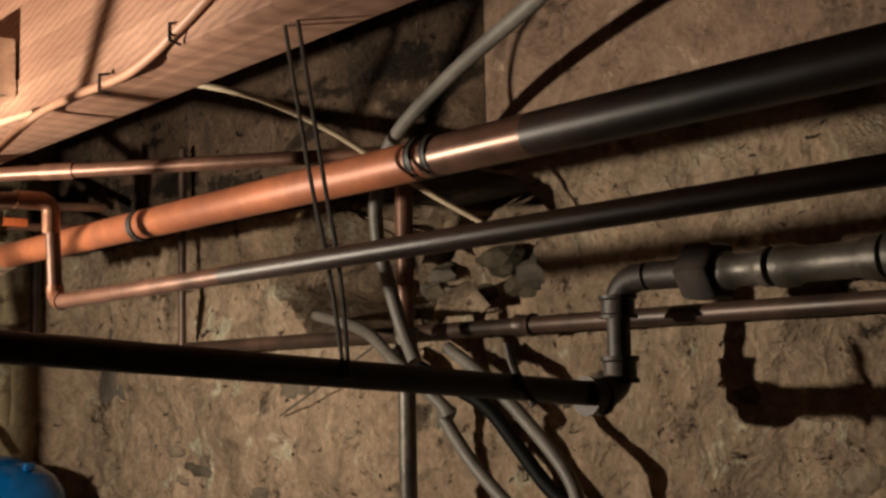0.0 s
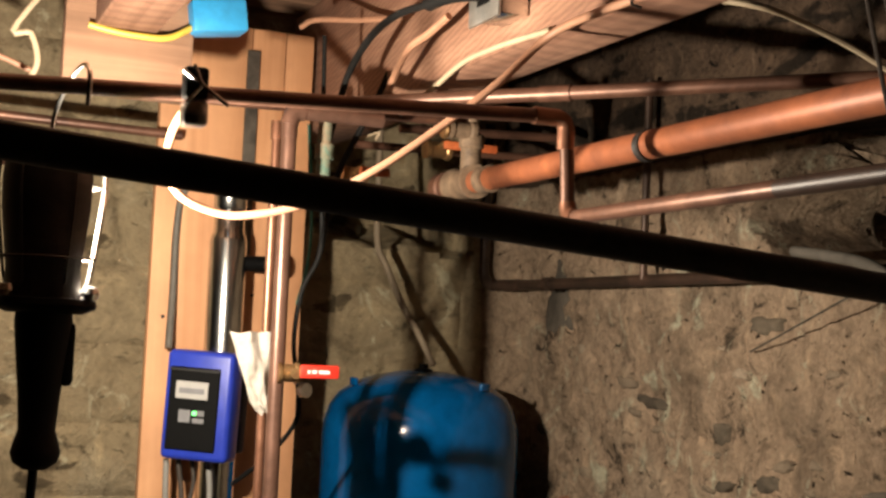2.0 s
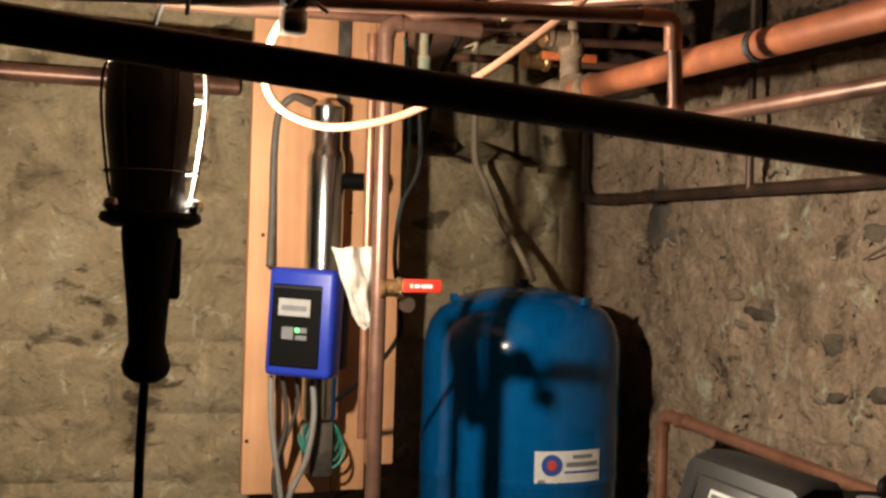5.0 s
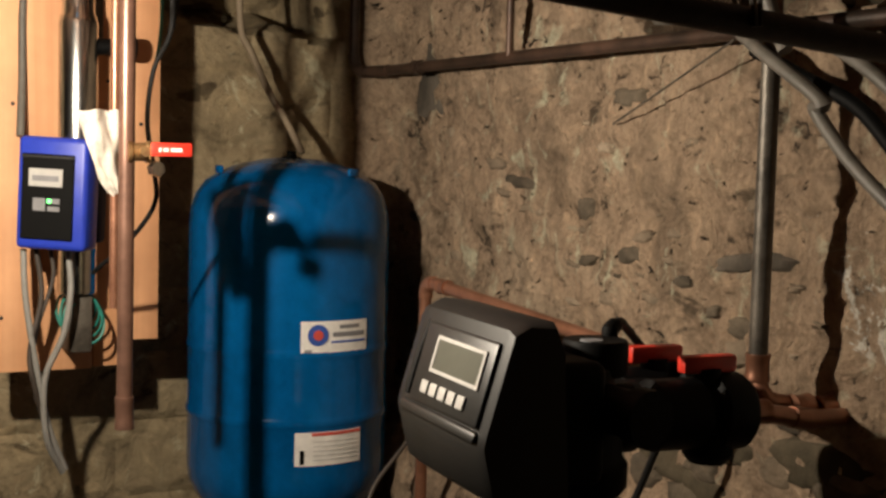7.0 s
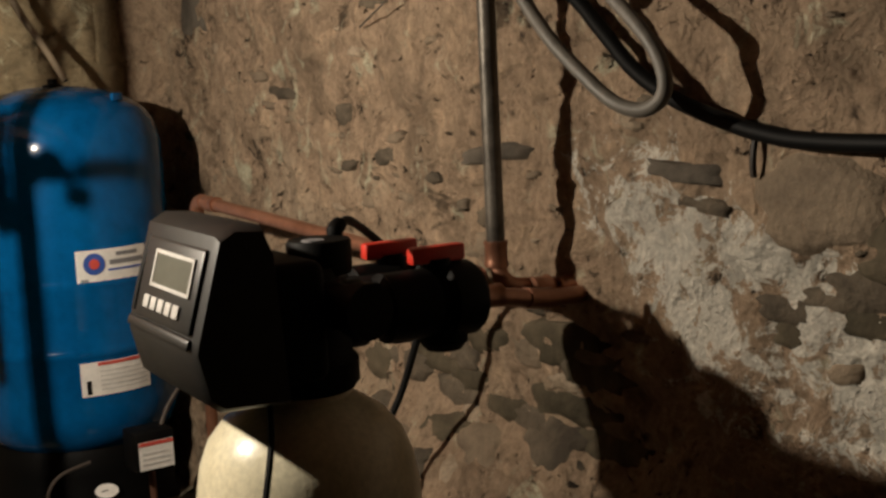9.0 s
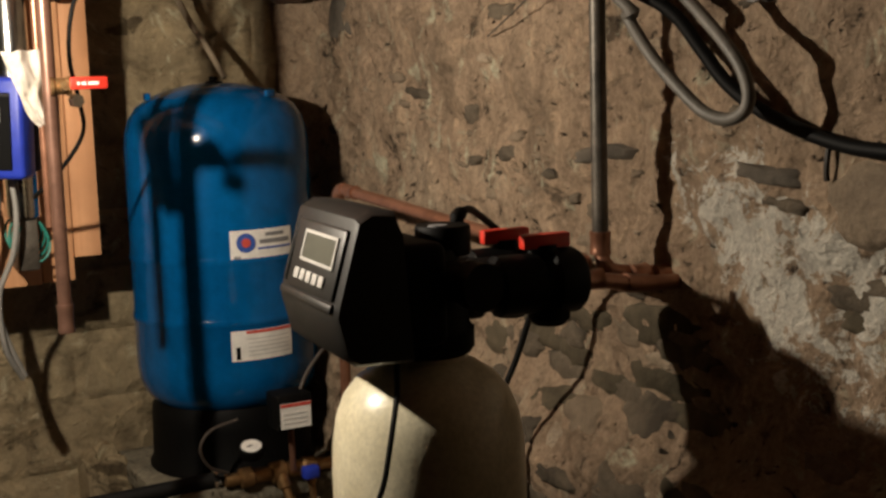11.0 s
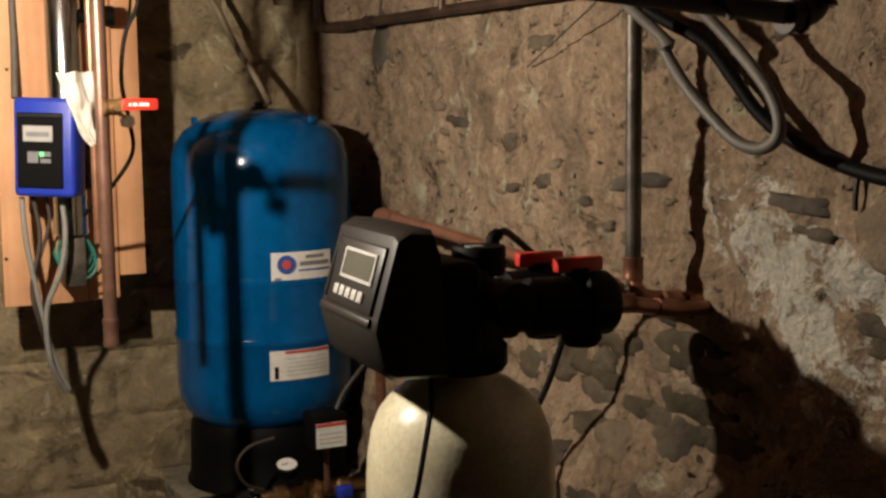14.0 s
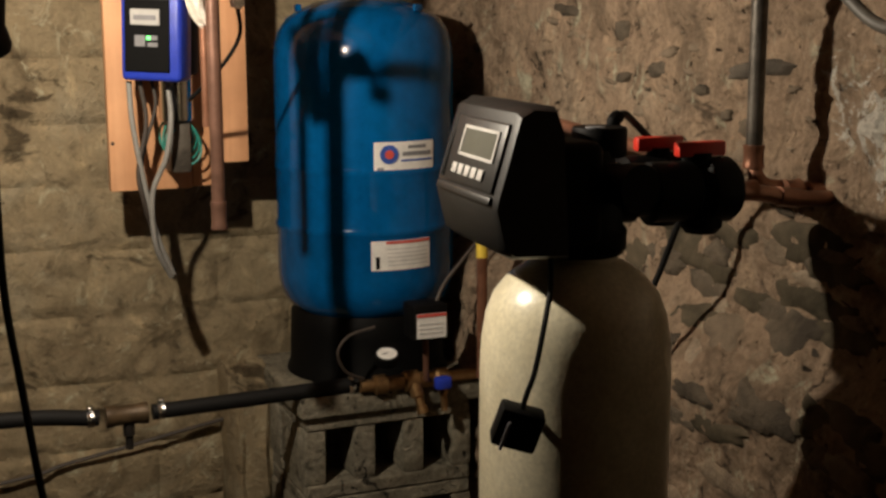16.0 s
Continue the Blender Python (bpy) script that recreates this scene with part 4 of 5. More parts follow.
part("tee_branch", lathe([(0.0, 0), (0.012, 0), (0.012, 0.03), (0.008, 0.034), (0.008, 0.06), (0.0, 0.06)], (-0.885, -0.42, 0.495), 14, axis=(0, 0, -1)), M_IRON, hose)
for xx in (-0.962, -0.818, -0.40):
    cl = part("hose_clamp", collar((xx, -0.42, 0.5095), X, 0.0178, 0.014, 0.0008), M_CHROME, hose, "bright hose clamp")
    sub("screw", box((xx - 0.006, -0.43, 0.526), (xx + 0.006, -0.41, 0.536), 0.002, 1), M_CHROME, cl)
man = thing("pump_manifold", (-0.25, -0.45, 0.50), "brass tank tee with gauge and pressure switch", "manifold")
part("tank_tee", lathe([(0.0, -0.385), (0.014, -0.385), (0.014, -0.355), (0.022, -0.35), (0.022, -0.325), (0.017, -0.32), (0.017, -0.285), (0.024, -0.28), (0.024, -0.25), (0.018, -0.245), (0.018, -0.21), (0.023, -0.205), (0.023, -0.18), (0.013, -0.175), (0.013, -0.06), (0.0, -0.06)], (0, -0.44, 0.515), 18, axis=X), M_BRASS, man)
part("drain_cock", lathe([(0.0, 0), (0.016, 0), (0.016, 0.03), (0.010, 0.034), (0.010, 0.055), (0.013, 0.056), (0.013, 0.07), (0.0, 0.07)], (-0.262, -0.45, 0.512), 14, axis=(0.2, -0.4, -1)), M_BRASS, man)
part("drain_cock", lathe([(0.0, 0), (0.011, 0), (0.011, 0.03), (0.008, 0.034), (0.008, 0.07), (0.0, 0.07)], (-0.193, -0.45, 0.512), 14, axis=(0, -0.2, -1)), M_BRASS, man)
part("blue_lever", box((-0.222, -0.49, 0.50), (-0.185, -0.465, 0.528), 0.006), M_BLUE_BOX, man, "blue valve lever")
part("riser", tube([(-0.236, -0.46, 0.52), (-0.242, -0.47, 0.63)], 0.007, 12), M_COPPER_DULL, man)
sw = part("pressure_switch", box((-0.292, -0.53, 0.628), (-0.212, -0.46, 0.706), 0.006), M_BLACK, man, "black pressure switch box")
sub("label", box((-0.286, -0.5325, 0.634), (-0.218, -0.5303, 0.688), 0, m=None), M_WHITE, sw)
sub("print_bar", box((-0.286, -0.5335, 0.681), (-0.218, -0.5326, 0.688), 0), M_RED_INK, sw)
for k in range(3):
    sub("print_bar", box((-0.28, -0.5335, 0.664 - 0.01 * k), (-0.226, -0.5326, 0.667 - 0.01 * k), 0), bpy.data.materials["pale_ink"], sw)
part("gauge_tube", tube([(-0.36, -0.47, 0.655), (-0.42, -0.47, 0.64), (-0.445, -0.47, 0.605), (-0.425, -0.46, 0.56), (-0.38, -0.45, 0.535)], 0.0035, 8, 6), M_CORD_DK, man)
ga = part("gauge", lathe([(0.0, 0), (0.026, 0), (0.027, 0.003), (0.027, 0.02), (0.024, 0.022), (0.0, 0.022)], (-0.335, -0.475, 0.575), 28, axis=(-0.1, -0.35, 1)), M_BLACK, man, "black pressure gauge")
sub("dial", lathe([(0.0, 0.0222), (0.022, 0.0222), (0.022, 0.0232), (0.0, 0.0232)], (-0.335, -0.475, 0.575), 28, axis=(-0.1, -0.35, 1)), M_WHITE, ga)
sub("needle", box((-0.011, -0.001, 0.0233), (0.003, 0.001, 0.0243), 0, m=Matrix.Translation((-0.335, -0.475, 0.575)) @ Vector((0, 0, 1)).rotation_difference(Vector((-0.1, -0.35, 1))).to_matrix().to_4x4()), M_BLACK, ga)
part("conduit", tube([(-0.225, -0.49, 0.70), (-0.20, -0.48, 0.74), (-0.15, -0.47, 0.79), (-0.09, -0.45, 0.84)], 0.0045, 10, 4), M_CORD_DK, man)

# ---- trouble lamp ----
LX, LY = -1.159, -1.18
lamp = thing("trouble_lamp", (LX, LY, 1.282), "caged work lamp with black rubber handle hung from the pipe", "lamp")
part("handle", lathe([(0.0, 1.265), (0.01357, 1.265), (0.02488, 1.273), (0.02828, 1.284), (0.02488, 1.298), (0.02092, 1.31), (0.02375, 1.35), (0.03054, 1.412), (0.0328, 1.435), (0.03167, 1.448), (0.0, 1.448)], (LX, LY, 0), 28), M_RUBBER, lamp)
part("switch", box((LX + 0.02, LY - 0.012, 1.361), (LX + 0.036, LY + 0.012, 1.435), 0.006), M_RUBBER, lamp)
fl = part("collar", lathe([(0.0, 1.448), (0.04298, 1.444), (0.05655, 1.45), (0.05881, 1.454), (0.05655, 1.461), (0.03393, 1.465), (0.03393, 1.484), (0.0, 1.484)], (LX, LY, 0), 28), M_BLACK, lamp)
for sx in (-1, 1):
    sub("wing_nut", lathe([(0.0, 0), (0.008, 0.001), (0.011, 0.007), (0.008, 0.0147), (0.0, 0.01583)], (LX + sx * 0.046, LY - 0.03, 1.461), 14), M_CHROME, fl)
for k in range(6):
    a = radians(50 + 60 * k)
    c, s = math.cos(a), math.sin(a)
    # last wire thicker and chromed, in place of the glare on the reflector's edge
    part("cage_wire", tube([(LX + r * c, LY + r * s, z) for r, z in ((0.04072, 1.465), (0.04863, 1.491), (0.05881, 1.576), (0.05881, 1.615), (0.055, 1.632), (0.047, 1.642))], 0.0032 if k == 5 else 0.0018, 8, 5), M_CHROME if k == 5 else M_IRON, lamp)
for z, r in ((1.508, 0.05372), (1.593, 0.054)):
    part("cage_ring", tube([(LX + r * math.cos(t), LY + r * math.sin(t), z) for t in [q * math.pi / 16 for q in range(33)]], 0.0016, 6), M_IRON, lamp)
bm = bmesh.new()
zs = [(1.458, 0.046), (1.497, 0.04411), (1.565, 0.05259), (1.60, 0.0535), (1.63, 0.0505)]
arc = [radians(136 + 9.1 * k) for k in range(21)]
skin = [[[bm.verts.new((LX + (r + d) * math.cos(a), LY + (r + d) * math.sin(a), z)) for a in arc] for z, r in zs] for d in (0.0, 0.002)]
for rows in skin:
    for A, B in zip(rows, rows[1:]):
        for k in range(len(arc) - 1):
            bm.faces.new((A[k], A[k + 1], B[k + 1], B[k]))
for e in (0, -1):
    for k in range(len(arc) - 1):
        bm.faces.new((skin[0][e][k], skin[0][e][k + 1], skin[1][e][k + 1], skin[1][e][k]))
    for k in range(len(zs) - 1):
        bm.faces.new((skin[0][k][e], skin[0][k + 1][e], skin[1][k + 1][e], skin[1][k][e]))
part("reflector", bm, M_IRON, lamp, "dark sheet-metal reflector half round the bulb")
part("socket", lathe([(0.0, 1.474), (0.01923, 1.474), (0.01923, 1.497), (0.0, 1.497)], (LX, LY, 0), 18), M_WHITE, lamp)
part("hook", tube([(LX - 0.01, LY - 0.046, 1.640), (LX - 0.006, LY - 0.05, 1.675), (LX + 0.006, LY - 0.08, 1.708), (LX + 0.012, LY - 0.14, 1.712), (LX + 0.014, LY - 0.165, 1.695), (LX + 0.014, LY - 0.16, 1.665)], 0.0028, 8, 5), M_CHROME, lamp)
part("cord", tube([(LX - 0.001, LY, 1.272), (LX - 0.004, LY, 1.16), (LX - 0.003, LY, 0.95), (LX + 0.013, LY, 0.80), (LX + 0.038, LY, 0.60), (LX + 0.08, LY, 0.4), (LX + 0.15, LY - 0.02, 0.12), (LX + 0.3, LY - 0.1, FLOOR + 0.008)], 0.0055, 10, 6), M_RUBBER, lamp)

# ---- cords and cables ----
ext = thing("extension_cord", (-0.982, -1.100, 1.726), "beige extension cord looped over the copper pipe", "cord")
part("cord", tube([(-1.024, -1.310, 1.683), (-1.021, -1.260, 1.685), (-1.015, -1.180, 1.690), (-1.009, -1.090, 1.676), (-1.012, -1.090, 1.632), (-0.991, -1.090, 1.601), (-0.947, -1.090, 1.584), (-0.905, -1.100, 1.583), (-0.836, -1.120, 1.601), (-0.758, -1.160, 1.647), (-0.683, -1.200, 1.708), (-0.621, -1.240, 1.767), (-0.562, -1.266, 1.832), (-0.558, -1.381, 1.838), (-0.558, -1.448, 1.836), (-0.558, -1.534, 1.836), (-0.558, -1.601, 1.846), (-0.558, -1.648, 1.858), (-0.558, -1.70, 1.872), (-0.556, -1.78, 1.90)], 0.0054, 10, 6), M_CORD, ext)
sk = Vector((-1.028, -1.318, 1.687))
part("socket", box(sk + Vector((-0.013, -0.013, 0.0)), sk + Vector((0.013, 0.013, 0.036)), 0.004), M_BLACK, ext, "black cord socket")
part("socket_face", box(sk + Vector((-0.014, -0.014, -0.030)), sk + Vector((0.014, 0.012, -0.002)), 0.005), M_CHROME, ext)
part("clip", tube([sk + Vector((-0.017, -0.016, 0.03)), sk + Vector((0.005, -0.02, 0.014)), sk + Vector((0.034, -0.02, -0.006))], 0.0024, 8), M_CHROME, ext)
part("clip", tube([sk + Vector((-0.012, -0.016, -0.006)), sk + Vector((0.004, -0.02, 0.014)), sk + Vector((-0.006, -0.02, 0.036))], 0.0022, 8), M_CHROME, ext)
for yy, zz in ((-1.47, 1.837), (-1.645, 1.857)):
    solo("cable_staple", tube([(-0.551, yy, zz + 0.012), (-0.564, yy, zz + 0.009), (-0.564, yy, zz - 0.009), (-0.551, yy, zz - 0.012)], 0.0018, 6), M_IRON, "bent staple holding a cable to the joist", "staple", "staples on the joist")
solo("cable", tube([(-0.55, -0.70, 1.81), (-0.556, -0.854, 1.828), (-0.556, -0.971, 1.849), (-0.556, -1.07, 1.851), (-0.556, -1.152, 1.848), (-0.556, -1.255, 1.842)], 0.0042, 8, 5), M_CABLE, "pale cable stapled along the joist", "cable")
solo("cable", tube([(-0.460, -1.409, 1.868), (-0.400, -1.486, 1.845), (-0.330, -1.482, 1.835), (-0.260, -1.495, 1.808), (-0.200, -1.534, 1.761), (-0.160, -1.584, 1.719), (-0.120, -1.631, 1.682)], 0.004, 8, 6), M_CABLE, "tan cable sagging from the joist towards the wall", "cable")
for dy in (0.0, -0.024):
    solo("cord_string", tube([(-0.5, -1.755 + dy, 1.905), (-0.5, -1.762 + dy, 1.875), (-0.5, -1.789 + dy, 1.772), (-0.5, -1.818 + dy * 0.9, 1.67), (-0.5, -1.845 + dy * 0.7, 1.59), (-0.5, -1.868 + dy * 0.3, 1.49)], 0.0024, 6, 5), M_CORD_DK, "thin dark twisted string hanging from the joist", "string", "strings on the pipe")
solo("conduit", tube([(-0.250, -1.926, 1.912), (-0.240, -1.863, 1.894), (-0.200, -1.669, 1.857), (-0.180, -1.526, 1.806), (-0.170, -1.470, 1.747), (-0.160, -1.455, 1.681), (-0.150, -1.468, 1.612), (-0.140, -1.484, 1.551), (-0.140, -1.507, 1.513)], 0.0096, 12, 6), M_GREY_PVC, "grey flexible conduit dropping from the joists", "conduit")
solo("hose", tube([(0.020, -1.030, 1.600), (-0.060, -1.214, 1.580), (-0.120, -1.372, 1.556), (-0.140, -1.464, 1.514), (-0.140, -1.570, 1.451), (-0.130, -1.553, 1.440), (-0.130, -1.603, 1.388), (-0.125, -1.657, 1.343), (-0.120, -1.702, 1.312), (-0.110, -1.737, 1.303), (-0.102, -1.760, 1.316), (-0.10, -1.762, 1.343), (-0.10, -1.737, 1.383), (-0.10, -1.669, 1.441), (-0.10, -1.60, 1.49), (-0.095, -1.52, 1.53)], 0.0088, 12, 6), M_GREY_PVC, "grey hose looping down from the wall hole and up again", "hose")
solo("stick", tube([(-0.010, -0.961, 1.434), (-0.090, -1.351, 1.540)], 0.0016, 6), M_STEEL_OLD, "thin stiff wire poking from the wall", "wire")
for dx in (-0.008,):
    solo("tank_hose", tube([(-0.235 + dx, -0.16, 1.372), (-0.262 + dx, -0.13, 1.44), (-0.29 + dx, -0.1, 1.50), (-0.33 + dx, -0.1, 1.58), (-0.354 + dx, -0.1, 1.63), (-0.358 + dx, -0.1, 1.75), (-0.36 + dx, -0.1, 1.95)], 0.0075, 10, 5), M_CABLE_OLD, "brown cable rising from the tank to the ceiling", "cable", "cables over the tank")
part("power_cord", tube([(-0.66, -0.6, 1.95), (-0.652, -0.6, 1.70), (-0.648, -0.6, 1.575), (-0.677, -0.6, 1.504), (-0.687, -0.6, 1.417), (-0.67, -0.58, 1.34), (-0.66, -0.55, 1.28), (-0.69, -0.5, 1.215), (-0.73, -0.4, 1.15)], 0.0042, 8, 6), M_RUBBER, uv, "black power cord drooping beside the risers")
solo("signal_wire", tube([(-0.665, -0.55, 1.80), (-0.652, -0.55, 1.64), (-0.655, -0.55, 1.55), (-0.67, -0.55, 1.48)], 0.003, 6, 5), M_WIRE_GRN, "thin green wire hanging beside the planks", "wire")

solo("cable", tube([(-1.25, -0.03, 0.245), (-1.048, -0.032, 0.268), (-0.984, -0.03, 0.283), (-0.881, -0.028, 0.299), (-0.736, -0.03, 0.325), (-0.528, -0.03, 0.36), (-0.45, -0.03, 0.38)], 0.005, 8, 5), M_CORD_DK, "thin dark cable slung along the coursed wall", "cable")

# ---- electrical boxes ----
ob = thing("outlet_box", (-0.56, -1.14, 1.92), "galvanised outlet box on the joist side", "outlet")
part("box", box((-0.594, -1.180, 1.876), (-0.552, -1.105, 1.955), 0.003), M_CHROME, ob)
part("cover", box((-0.600, -1.184, 1.872), (-0.5945, -1.085, 1.962), 0.002), M_GALV, ob)
part("receptacle", box((-0.6025, -1.158, 1.895), (-0.6002, -1.118, 1.940), 0.001), M_BLACK, ob)
part("plug", tube([(-0.602, -1.135, 1.912), (-0.622, -1.10, 1.915), (-0.632, -1.06, 1.917), (-0.635, -1.02, 1.917)], 0.011, 10, 3), M_RUBBER, ob)
part("plug_cord", tube([(-0.635, -1.02, 1.917), (-0.64, -0.90, 1.925), (-0.645, -0.80, 1.91), (-0.645, -0.70, 1.87), (-0.65, -0.66, 1.81), (-0.655, -0.62, 1.74)], 0.006, 8, 6), M_RUBBER, ob)
solo("cable", tube([(-0.59, -0.99, 1.912), (-0.60, -0.94, 1.895), (-0.61, -0.88, 1.88), (-0.60, -0.80, 1.855), (-0.59, -0.75, 1.84)], 0.006, 8, 6), M_CORD, "white cable leaving the outlet box", "cable")
solo("cable", tube([(-0.512, -0.850, 1.966), (-0.542, -0.750, 1.970), (-0.592, -0.600, 1.987), (-0.645, -0.500, 2.001), (-0.660, -0.450, 1.996)], 0.005, 8, 6), M_CORD, "white cable strung across the joist bay", "cable")
ob = thing("switch_box", (-0.84, -0.55, 1.96), "bright blue plastic electrical box nailed to the joist", "electrical box")
part("box", box((-0.045, -0.03, -0.026), (0.045, 0.03, 0.026), 0.004, m=pose(-0.861, -0.645, 1.943, 0, -8, 0)), M_SKY_BOX, ob)
part("bracket", box((-0.018, -0.02, 0.0), (0.018, 0.02, 0.075), 0.003, m=pose(-0.838, -0.645, 1.972, 0, 6, 0)), M_SKY_BOX, ob)
part("wire_nut", tube([(-0.885, -0.634, 1.945), (-0.86, -0.64, 1.955), (-0.835, -0.638, 1.945)], 0.005, 8, 4), M_WHITE, ob)
solo("cable", tube([(-0.900, -0.650, 1.922), (-0.94, -0.652, 1.899), (-0.985, -0.652, 1.896), (-1.03, -0.650, 1.899), (-1.065, -0.648, 1.905)], 0.0055, 8, 5), M_WIRE_YEL, "yellow cable running into the blue box", "cable")
solo("cable", tube([(-0.89, -0.62, 1.95), (-0.93, -0.63, 1.975), (-0.97, -0.62, 1.95), (-1.0, -0.60, 1.90), (-1.02, -0.58, 1.84)], 0.005, 8, 5), M_CORD, "pale cable bent down beside the joist", "cable")
solo("cable", tube([(-1.03, -0.6, 2.1), (-1.169, -0.600, 1.904), (-1.147, -0.600, 1.889), (-1.135, -0.600, 1.845), (-1.150, -0.600, 1.807)], 0.005, 8, 5), M_CABLE, "tan cable end bent near the joist", "cable")
solo("cable", tube([(-1.36, -0.5, 2.12), (-1.281, -0.500, 1.871), (-1.201, -0.500, 1.869), (-1.133, -0.500, 1.847)], 0.005, 8, 5), M_CORD, "white cable in the dark joist bay", "cable")
solo("cable", tube([(-1.33, -0.45, 2.12), (-1.271, -0.450, 1.891), (-1.244, -0.450, 1.860), (-1.202, -0.450, 1.840)], 0.006, 8, 5), M_WIRE_YEL, "yellow cable in the dark joist bay", "cable")

# ---- black hose lying against the wall ----
solo("hose", tube([(-0.050, -1.344, 1.53), (-0.030, -1.42, 1.49), (-0.020, -1.508, 1.45), (-0.020, -1.573, 1.396), (-0.020, -1.627, 1.348), (-0.020, -1.689, 1.314), (-0.020, -1.759, 1.290), (-0.020, -1.833, 1.272), (-0.020, -1.920, 1.264), (-0.02, -2.2, 1.26), (-0.02, -2.8, 1.22), (-0.02, -3.9, 1.2)], 0.0102, 12, 6), M_BLACK, "thick black hose lying along the stone wall", "hose")
# dark sliver modelled in place of a short triangular shadow on the wall
solo("shadow_tick", tube([(-0.012, -1.815, 1.275), (-0.014, -1.812, 1.24), (-0.012, -1.811, 1.222)], 0.004, 8, 3), M_IRON, "thin dark spike standing in for a shadow tick below the hose", "hook")

# ---- clutter where the lines meet over the tank ----
pipe("copper_pipe", [(-0.455, -0.450, 1.828), (-0.099, -0.450, 1.844)], 0.0085, M_COPPER_DULL, "dusty copper line in the dark ceiling corner")
pipe("copper_pipe", [(-0.527, -0.400, 1.796), (-0.134, -0.400, 1.805)], 0.008, M_COPPER_DULL, "dusty copper line in the dark ceiling corner", [((-0.341, -0.400, 1.800), X, 0.012, 0.03, 0.001)])
for px, py, pz, w in ((-0.335, -0.47, 1.795, 0.055), (-0.50, -0.40, 1.74, 0.03)):
    gv = thing("gate_valve", (px - w * 0.9, py, pz - 0.02), "small brass gate valve with an orange handle", "valve", "valves over the tank")
    part("body", collar((px - w * 0.9, py, pz - 0.004), X, 0.016, 0.05, 0.003), M_BRASS, gv)
    part("stem", lathe([(0.0, 0), (0.006, 0), (0.006, 0.03), (0.0, 0.03)], (px - w * 0.9, py - 0.01, pz), 12, axis=(0.2, -1, 0.3)), M_BRASS, gv)
    part("handle", box((px - w, py - 0.05, pz - 0.008), (px + w, py - 0.04, pz + 0.008), 0.003), two_tone("orange_handle", (0.50, 0.10, 0.03), (0.62, 0.16, 0.05), 0.45, scale=20), gv)
gv = thing("gate_valve", (-0.46, -0.74, 1.75), "tarnished brass hose valve above the drain tee", "valve", "valves over the tank")
part("body", collar((-0.445, -0.72, 1.79), X, 0.014, 0.05, 0.003), M_TAPE, gv)
part("neck", lathe([(0.0, 0), (0.009, 0), (0.009, 0.04), (0.0, 0.04)], (-0.42, -0.715, 1.785), 12), M_TAPE, gv)
part("wheel", lathe([(0.006, -0.004), (0.016, -0.004), (0.018, 0), (0.016, 0.004), (0.006, 0.004)], (-0.475, -0.72, 1.79), 18, axis=X), M_BRASS, gv)
solo("twist_tie", tube([(-0.596, -0.600, 1.775), (-0.570, -0.600, 1.783), (-0.550, -0.600, 1.791), (-0.557, -0.600, 1.777)], 0.002, 6, 3), M_CABLE, "loose wire tie twisted round the lines", "wire")
solo("cable", tube([(-0.544, -0.620, 1.898), (-0.569, -0.620, 1.837), (-0.603, -0.620, 1.767), (-0.632, -0.620, 1.697), (-0.648, -0.600, 1.572)], 0.0055, 8, 6), M_RUBBER, "black cable dropping from the joist bay", "cable")


# ---- stones and rubble of the walls (last) ----
def stone_piece(parent, y, z, w, h, seed, material, proud=0.002, name="stone"):
    """A low, domed stone bedded in the rough mortar of the east wall; its rim lies below the surface."""
    bm = bmesh.new()
    n = 18
    around = [wall_b_off(y + a * w, z + b * h) for a, b in ((0, 0), (0.25, 0), (-0.25, 0), (0, 0.25), (0, -0.25))]
    base = sum(around) / len(around)
    slope = (wall_b_off(y, z + 0.4 * h) - wall_b_off(y, z - 0.4 * h)) / (0.8 * h)
    rings = []
    for size, sink in ((1.0, 0.012), (0.88, 0.0015), (0.72, -proud), (0.40, -proud - 0.0025)):
        ring = []
        for k in range(n):
            a = 2 * math.pi * k / n
            c, q = math.cos(a), math.sin(a)
            r = size * (1 + 0.5 * noise.noise(Vector((c * 1.7 + seed, q * 1.7, seed * 0.37))) + 0.22 * noise.noise(Vector((c * 5 + seed, q * 5, 1.3))))
            dy = 0.5 * w * r * math.copysign(abs(c) ** 0.8, c)
            dz = 0.5 * h * r * math.copysign(abs(q) ** 0.75, q) + 0.06 * w * c * math.sin(seed)
            lump = 0.003 * noise.noise(Vector(((y + dy) * 30, (z + dz) * 30, seed)))
            ring.append(bm.verts.new((base + slope * dz * 0.7 + sink + lump, y + dy, z + dz)))
        rings.append(ring)
    for A, B in zip(rings, rings[1:]):
        for k in range(n):
            bm.faces.new((A[k], A[(k + 1) % n], B[(k + 1) % n], B[k]))
    bm.faces.new(rings[-1])
    ob = link_mesh(name, bm, material)
    ob.parent = parent
    return ob


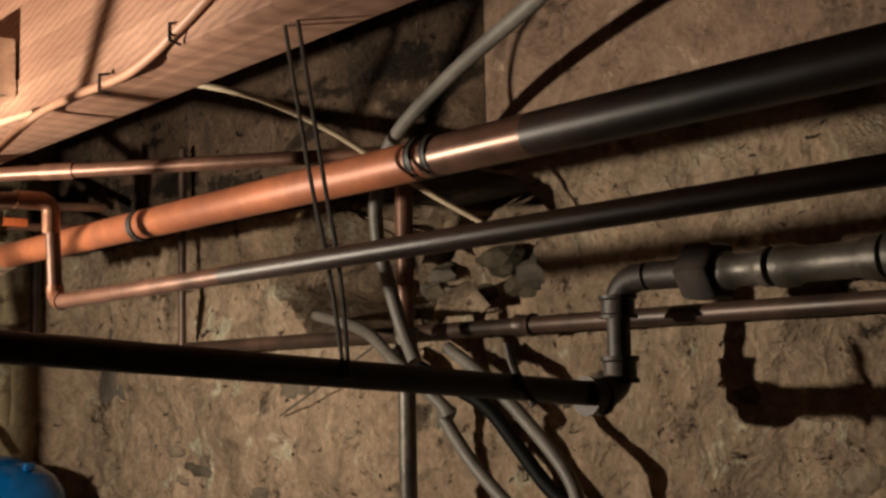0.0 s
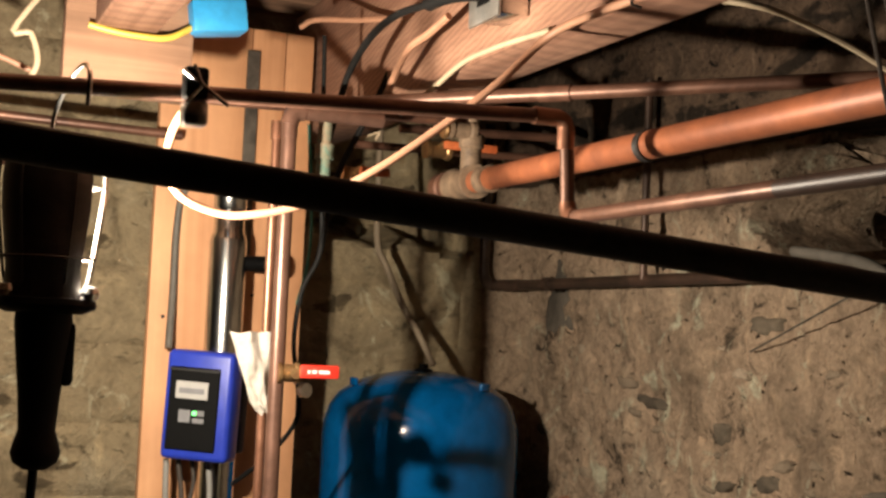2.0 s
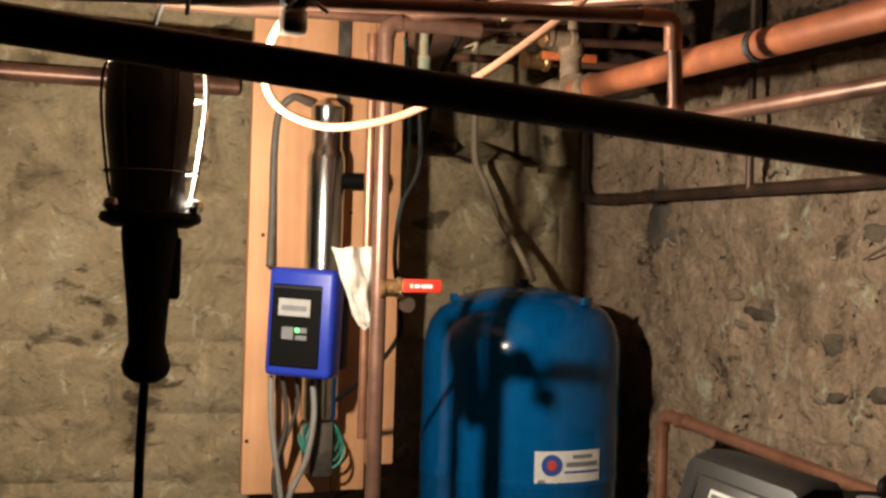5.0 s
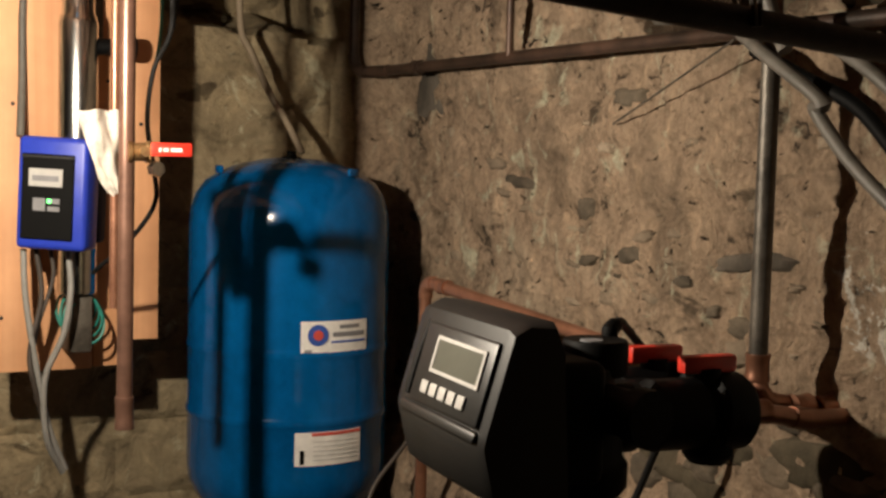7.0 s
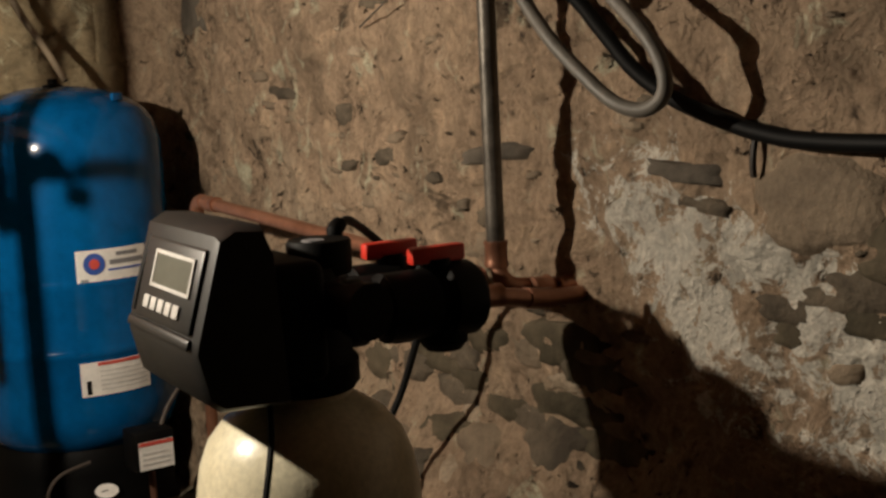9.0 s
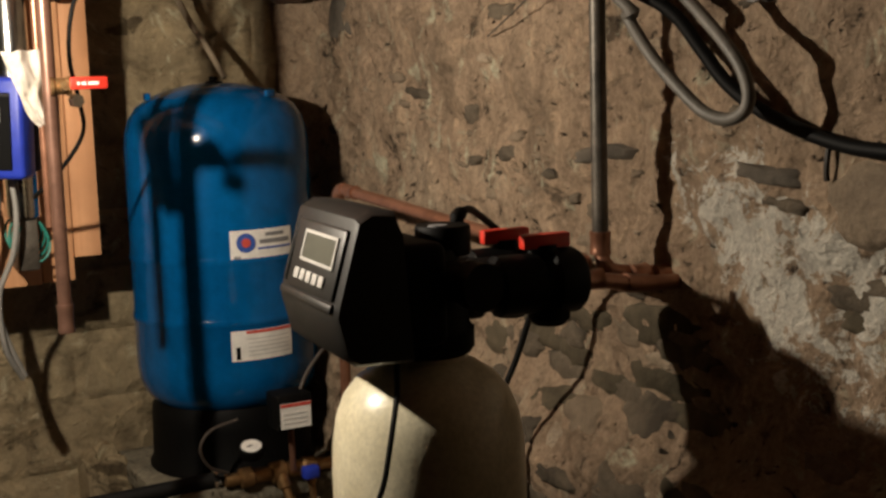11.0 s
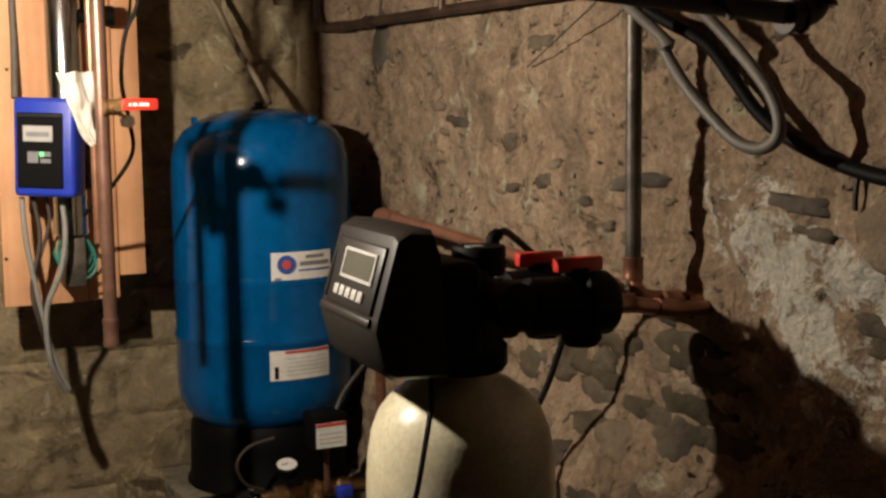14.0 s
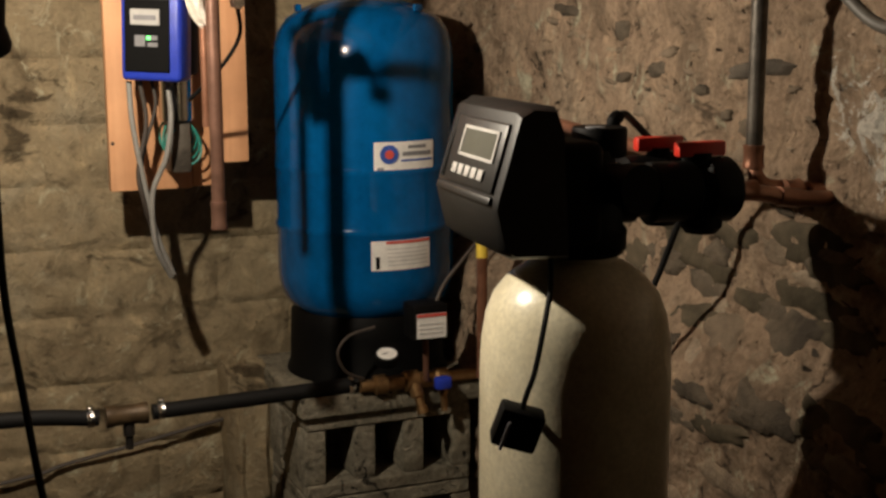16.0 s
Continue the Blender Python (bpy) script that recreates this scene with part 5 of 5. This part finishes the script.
for y, z, w, h, mt in ((-1.275, 1.231, 0.20, 0.034, M_CEMENT), (-1.163, 1.194, 0.062, 0.024, M_STONE), (-1.69, 1.222, 0.15, 0.03, M_CEMENT),
                       (-0.245, 1.525, 0.17, 0.19, M_CEMENT), (-1.28, 1.10, 0.07, 0.05, M_STONE_TAN), (-1.90, 1.19, 0.22, 0.11, M_STONE_TAN)):
    stone_piece(wall_east, y, z, w, h, y * 7 + z, mt, 0.005)
for y, z, w, h in ((0.000, -0.643, 1.329)[1:] + (0.13, 0.028), (0.000, -0.862, 1.292)[1:] + (0.06, 0.045), (0.000, -0.979, 1.478)[1:] + (0.10, 0.03), (0.000, -1.023, 1.222)[1:] + (0.08, 0.035),
                   (0.000, -1.283, 1.139)[1:] + (0.07, 0.04), (0.000, -1.458, 0.957)[1:] + (0.15, 0.075), (0.000, -1.394, 0.843)[1:] + (0.20, 0.06), (0.000, -1.189, 0.856)[1:] + (0.17, 0.07),
                   (0.000, -1.037, 0.880)[1:] + (0.14, 0.06), (0.000, -1.848, 1.070)[1:] + (0.13, 0.04), (0.000, -1.962, 1.106)[1:] + (0.12, 0.05), (0.000, -1.722, 1.183)[1:] + (0.09, 0.025)):
    stone_piece(wall_east, y, z, w, h, y * 5 + z * 3, M_STONE)
for y, z, w, h, mt in ((-0.050, -1.448, 0.971)[1:] + (0.17, 0.07, M_STONE_OLIVE), (-0.050, -1.247, 0.954)[1:] + (0.16, 0.055, M_STONE_OLIVE), (-0.060, -1.448, 0.886)[1:] + (0.24, 0.06, M_STONE_OLIVE),
                       (-0.060, -1.209, 0.881)[1:] + (0.12, 0.05, M_STONE_OLIVE), (-0.055, -1.448, 0.917)[1:] + (0.10, 0.03, M_MORTAR_PALE), (-0.060, -1.227, 0.830)[1:] + (0.06, 0.03, M_MORTAR_PALE), (-0.060, -1.227, 0.750)[1:] + (0.05, 0.045, M_MORTAR_PALE),
                       (-0.060, -1.339, 0.647)[1:] + (0.15, 0.04, M_STONE_OLIVE), (-0.010, -2.009, 1.148)[1:] + (0.17, 0.07, M_STONE_OLIVE), (-0.020, -1.912, 1.090)[1:] + (0.12, 0.025, M_STONE), (-0.040, -1.858, 1.041)[1:] + (0.09, 0.03, M_STONE_OLIVE), (-0.040, -1.989, 1.070)[1:] + (0.17, 0.035, M_STONE_OLIVE)):
    stone_piece(wall_east, y, z, w, h, y * 3 + z * 5, mt)
LIME = (-0.020, -1.704, 1.117)[1:]
rng = random.Random(11)
for k in range(235):
    y, z = rng.uniform(-2.6, -0.15), rng.uniform(0.25, 1.5)
    if k >= 210:
        y, z = rng.uniform(-1.75, -0.85), rng.uniform(0.42, 1.02)
    low = z < 0.95
    if abs(y - LIME[0]) < 0.22 and abs(z - LIME[1]) < 0.15:
        continue
    if low and y > -1.0 and rng.random() < 0.4:
        continue
    w = rng.uniform(0.05, 0.17) if low else rng.uniform(0.018, 0.07)
    h = w * rng.uniform(0.3, 0.55)
    stone_piece(wall_east, y, z, w, h, k * 1.37, rng.choice((M_STONE_OLIVE, M_STONE, M_STONE_TAN, M_STONE_TAN)) if low else rng.choice((M_STONE, M_STONE_TAN, M_STONE_TAN, M_MORTAR_PALE)), 0.003 if low else 0.0015)
# loose rubble in the broken-out hollow
for k in range(46):
    y, z = rng.uniform(-1.52, -1.0), rng.uniform(1.57, 1.70)
    dy, dz = (y - HOLE[0]) / 0.27, (z - HOLE[1]) / 0.11
    if dy * dy + dz * dz > 1:
        continue
    s = rng.uniform(0.012, 0.038)
    bm = bmesh.new()
    bmesh.ops.create_icosphere(bm, subdivisions=2, radius=1)
    for v in bm.verts:
        d = v.co.normalized()
        kk = 1 + rough(d, 0.35, 1.4, k * 2.1)
        v.co = Vector((wall_b_off(y, z) - 0.3 * s + d.x * s * kk, y + d.y * s * 1.3 * kk, z + d.z * s * 0.75 * kk))
    ob = link_mesh("rubble_stone", bm, rng.choice((M_STONE, M_STONE_OLIVE, M_CEMENT, M_STONE_TAN)), smooth=False)
    ob.parent = wall_east
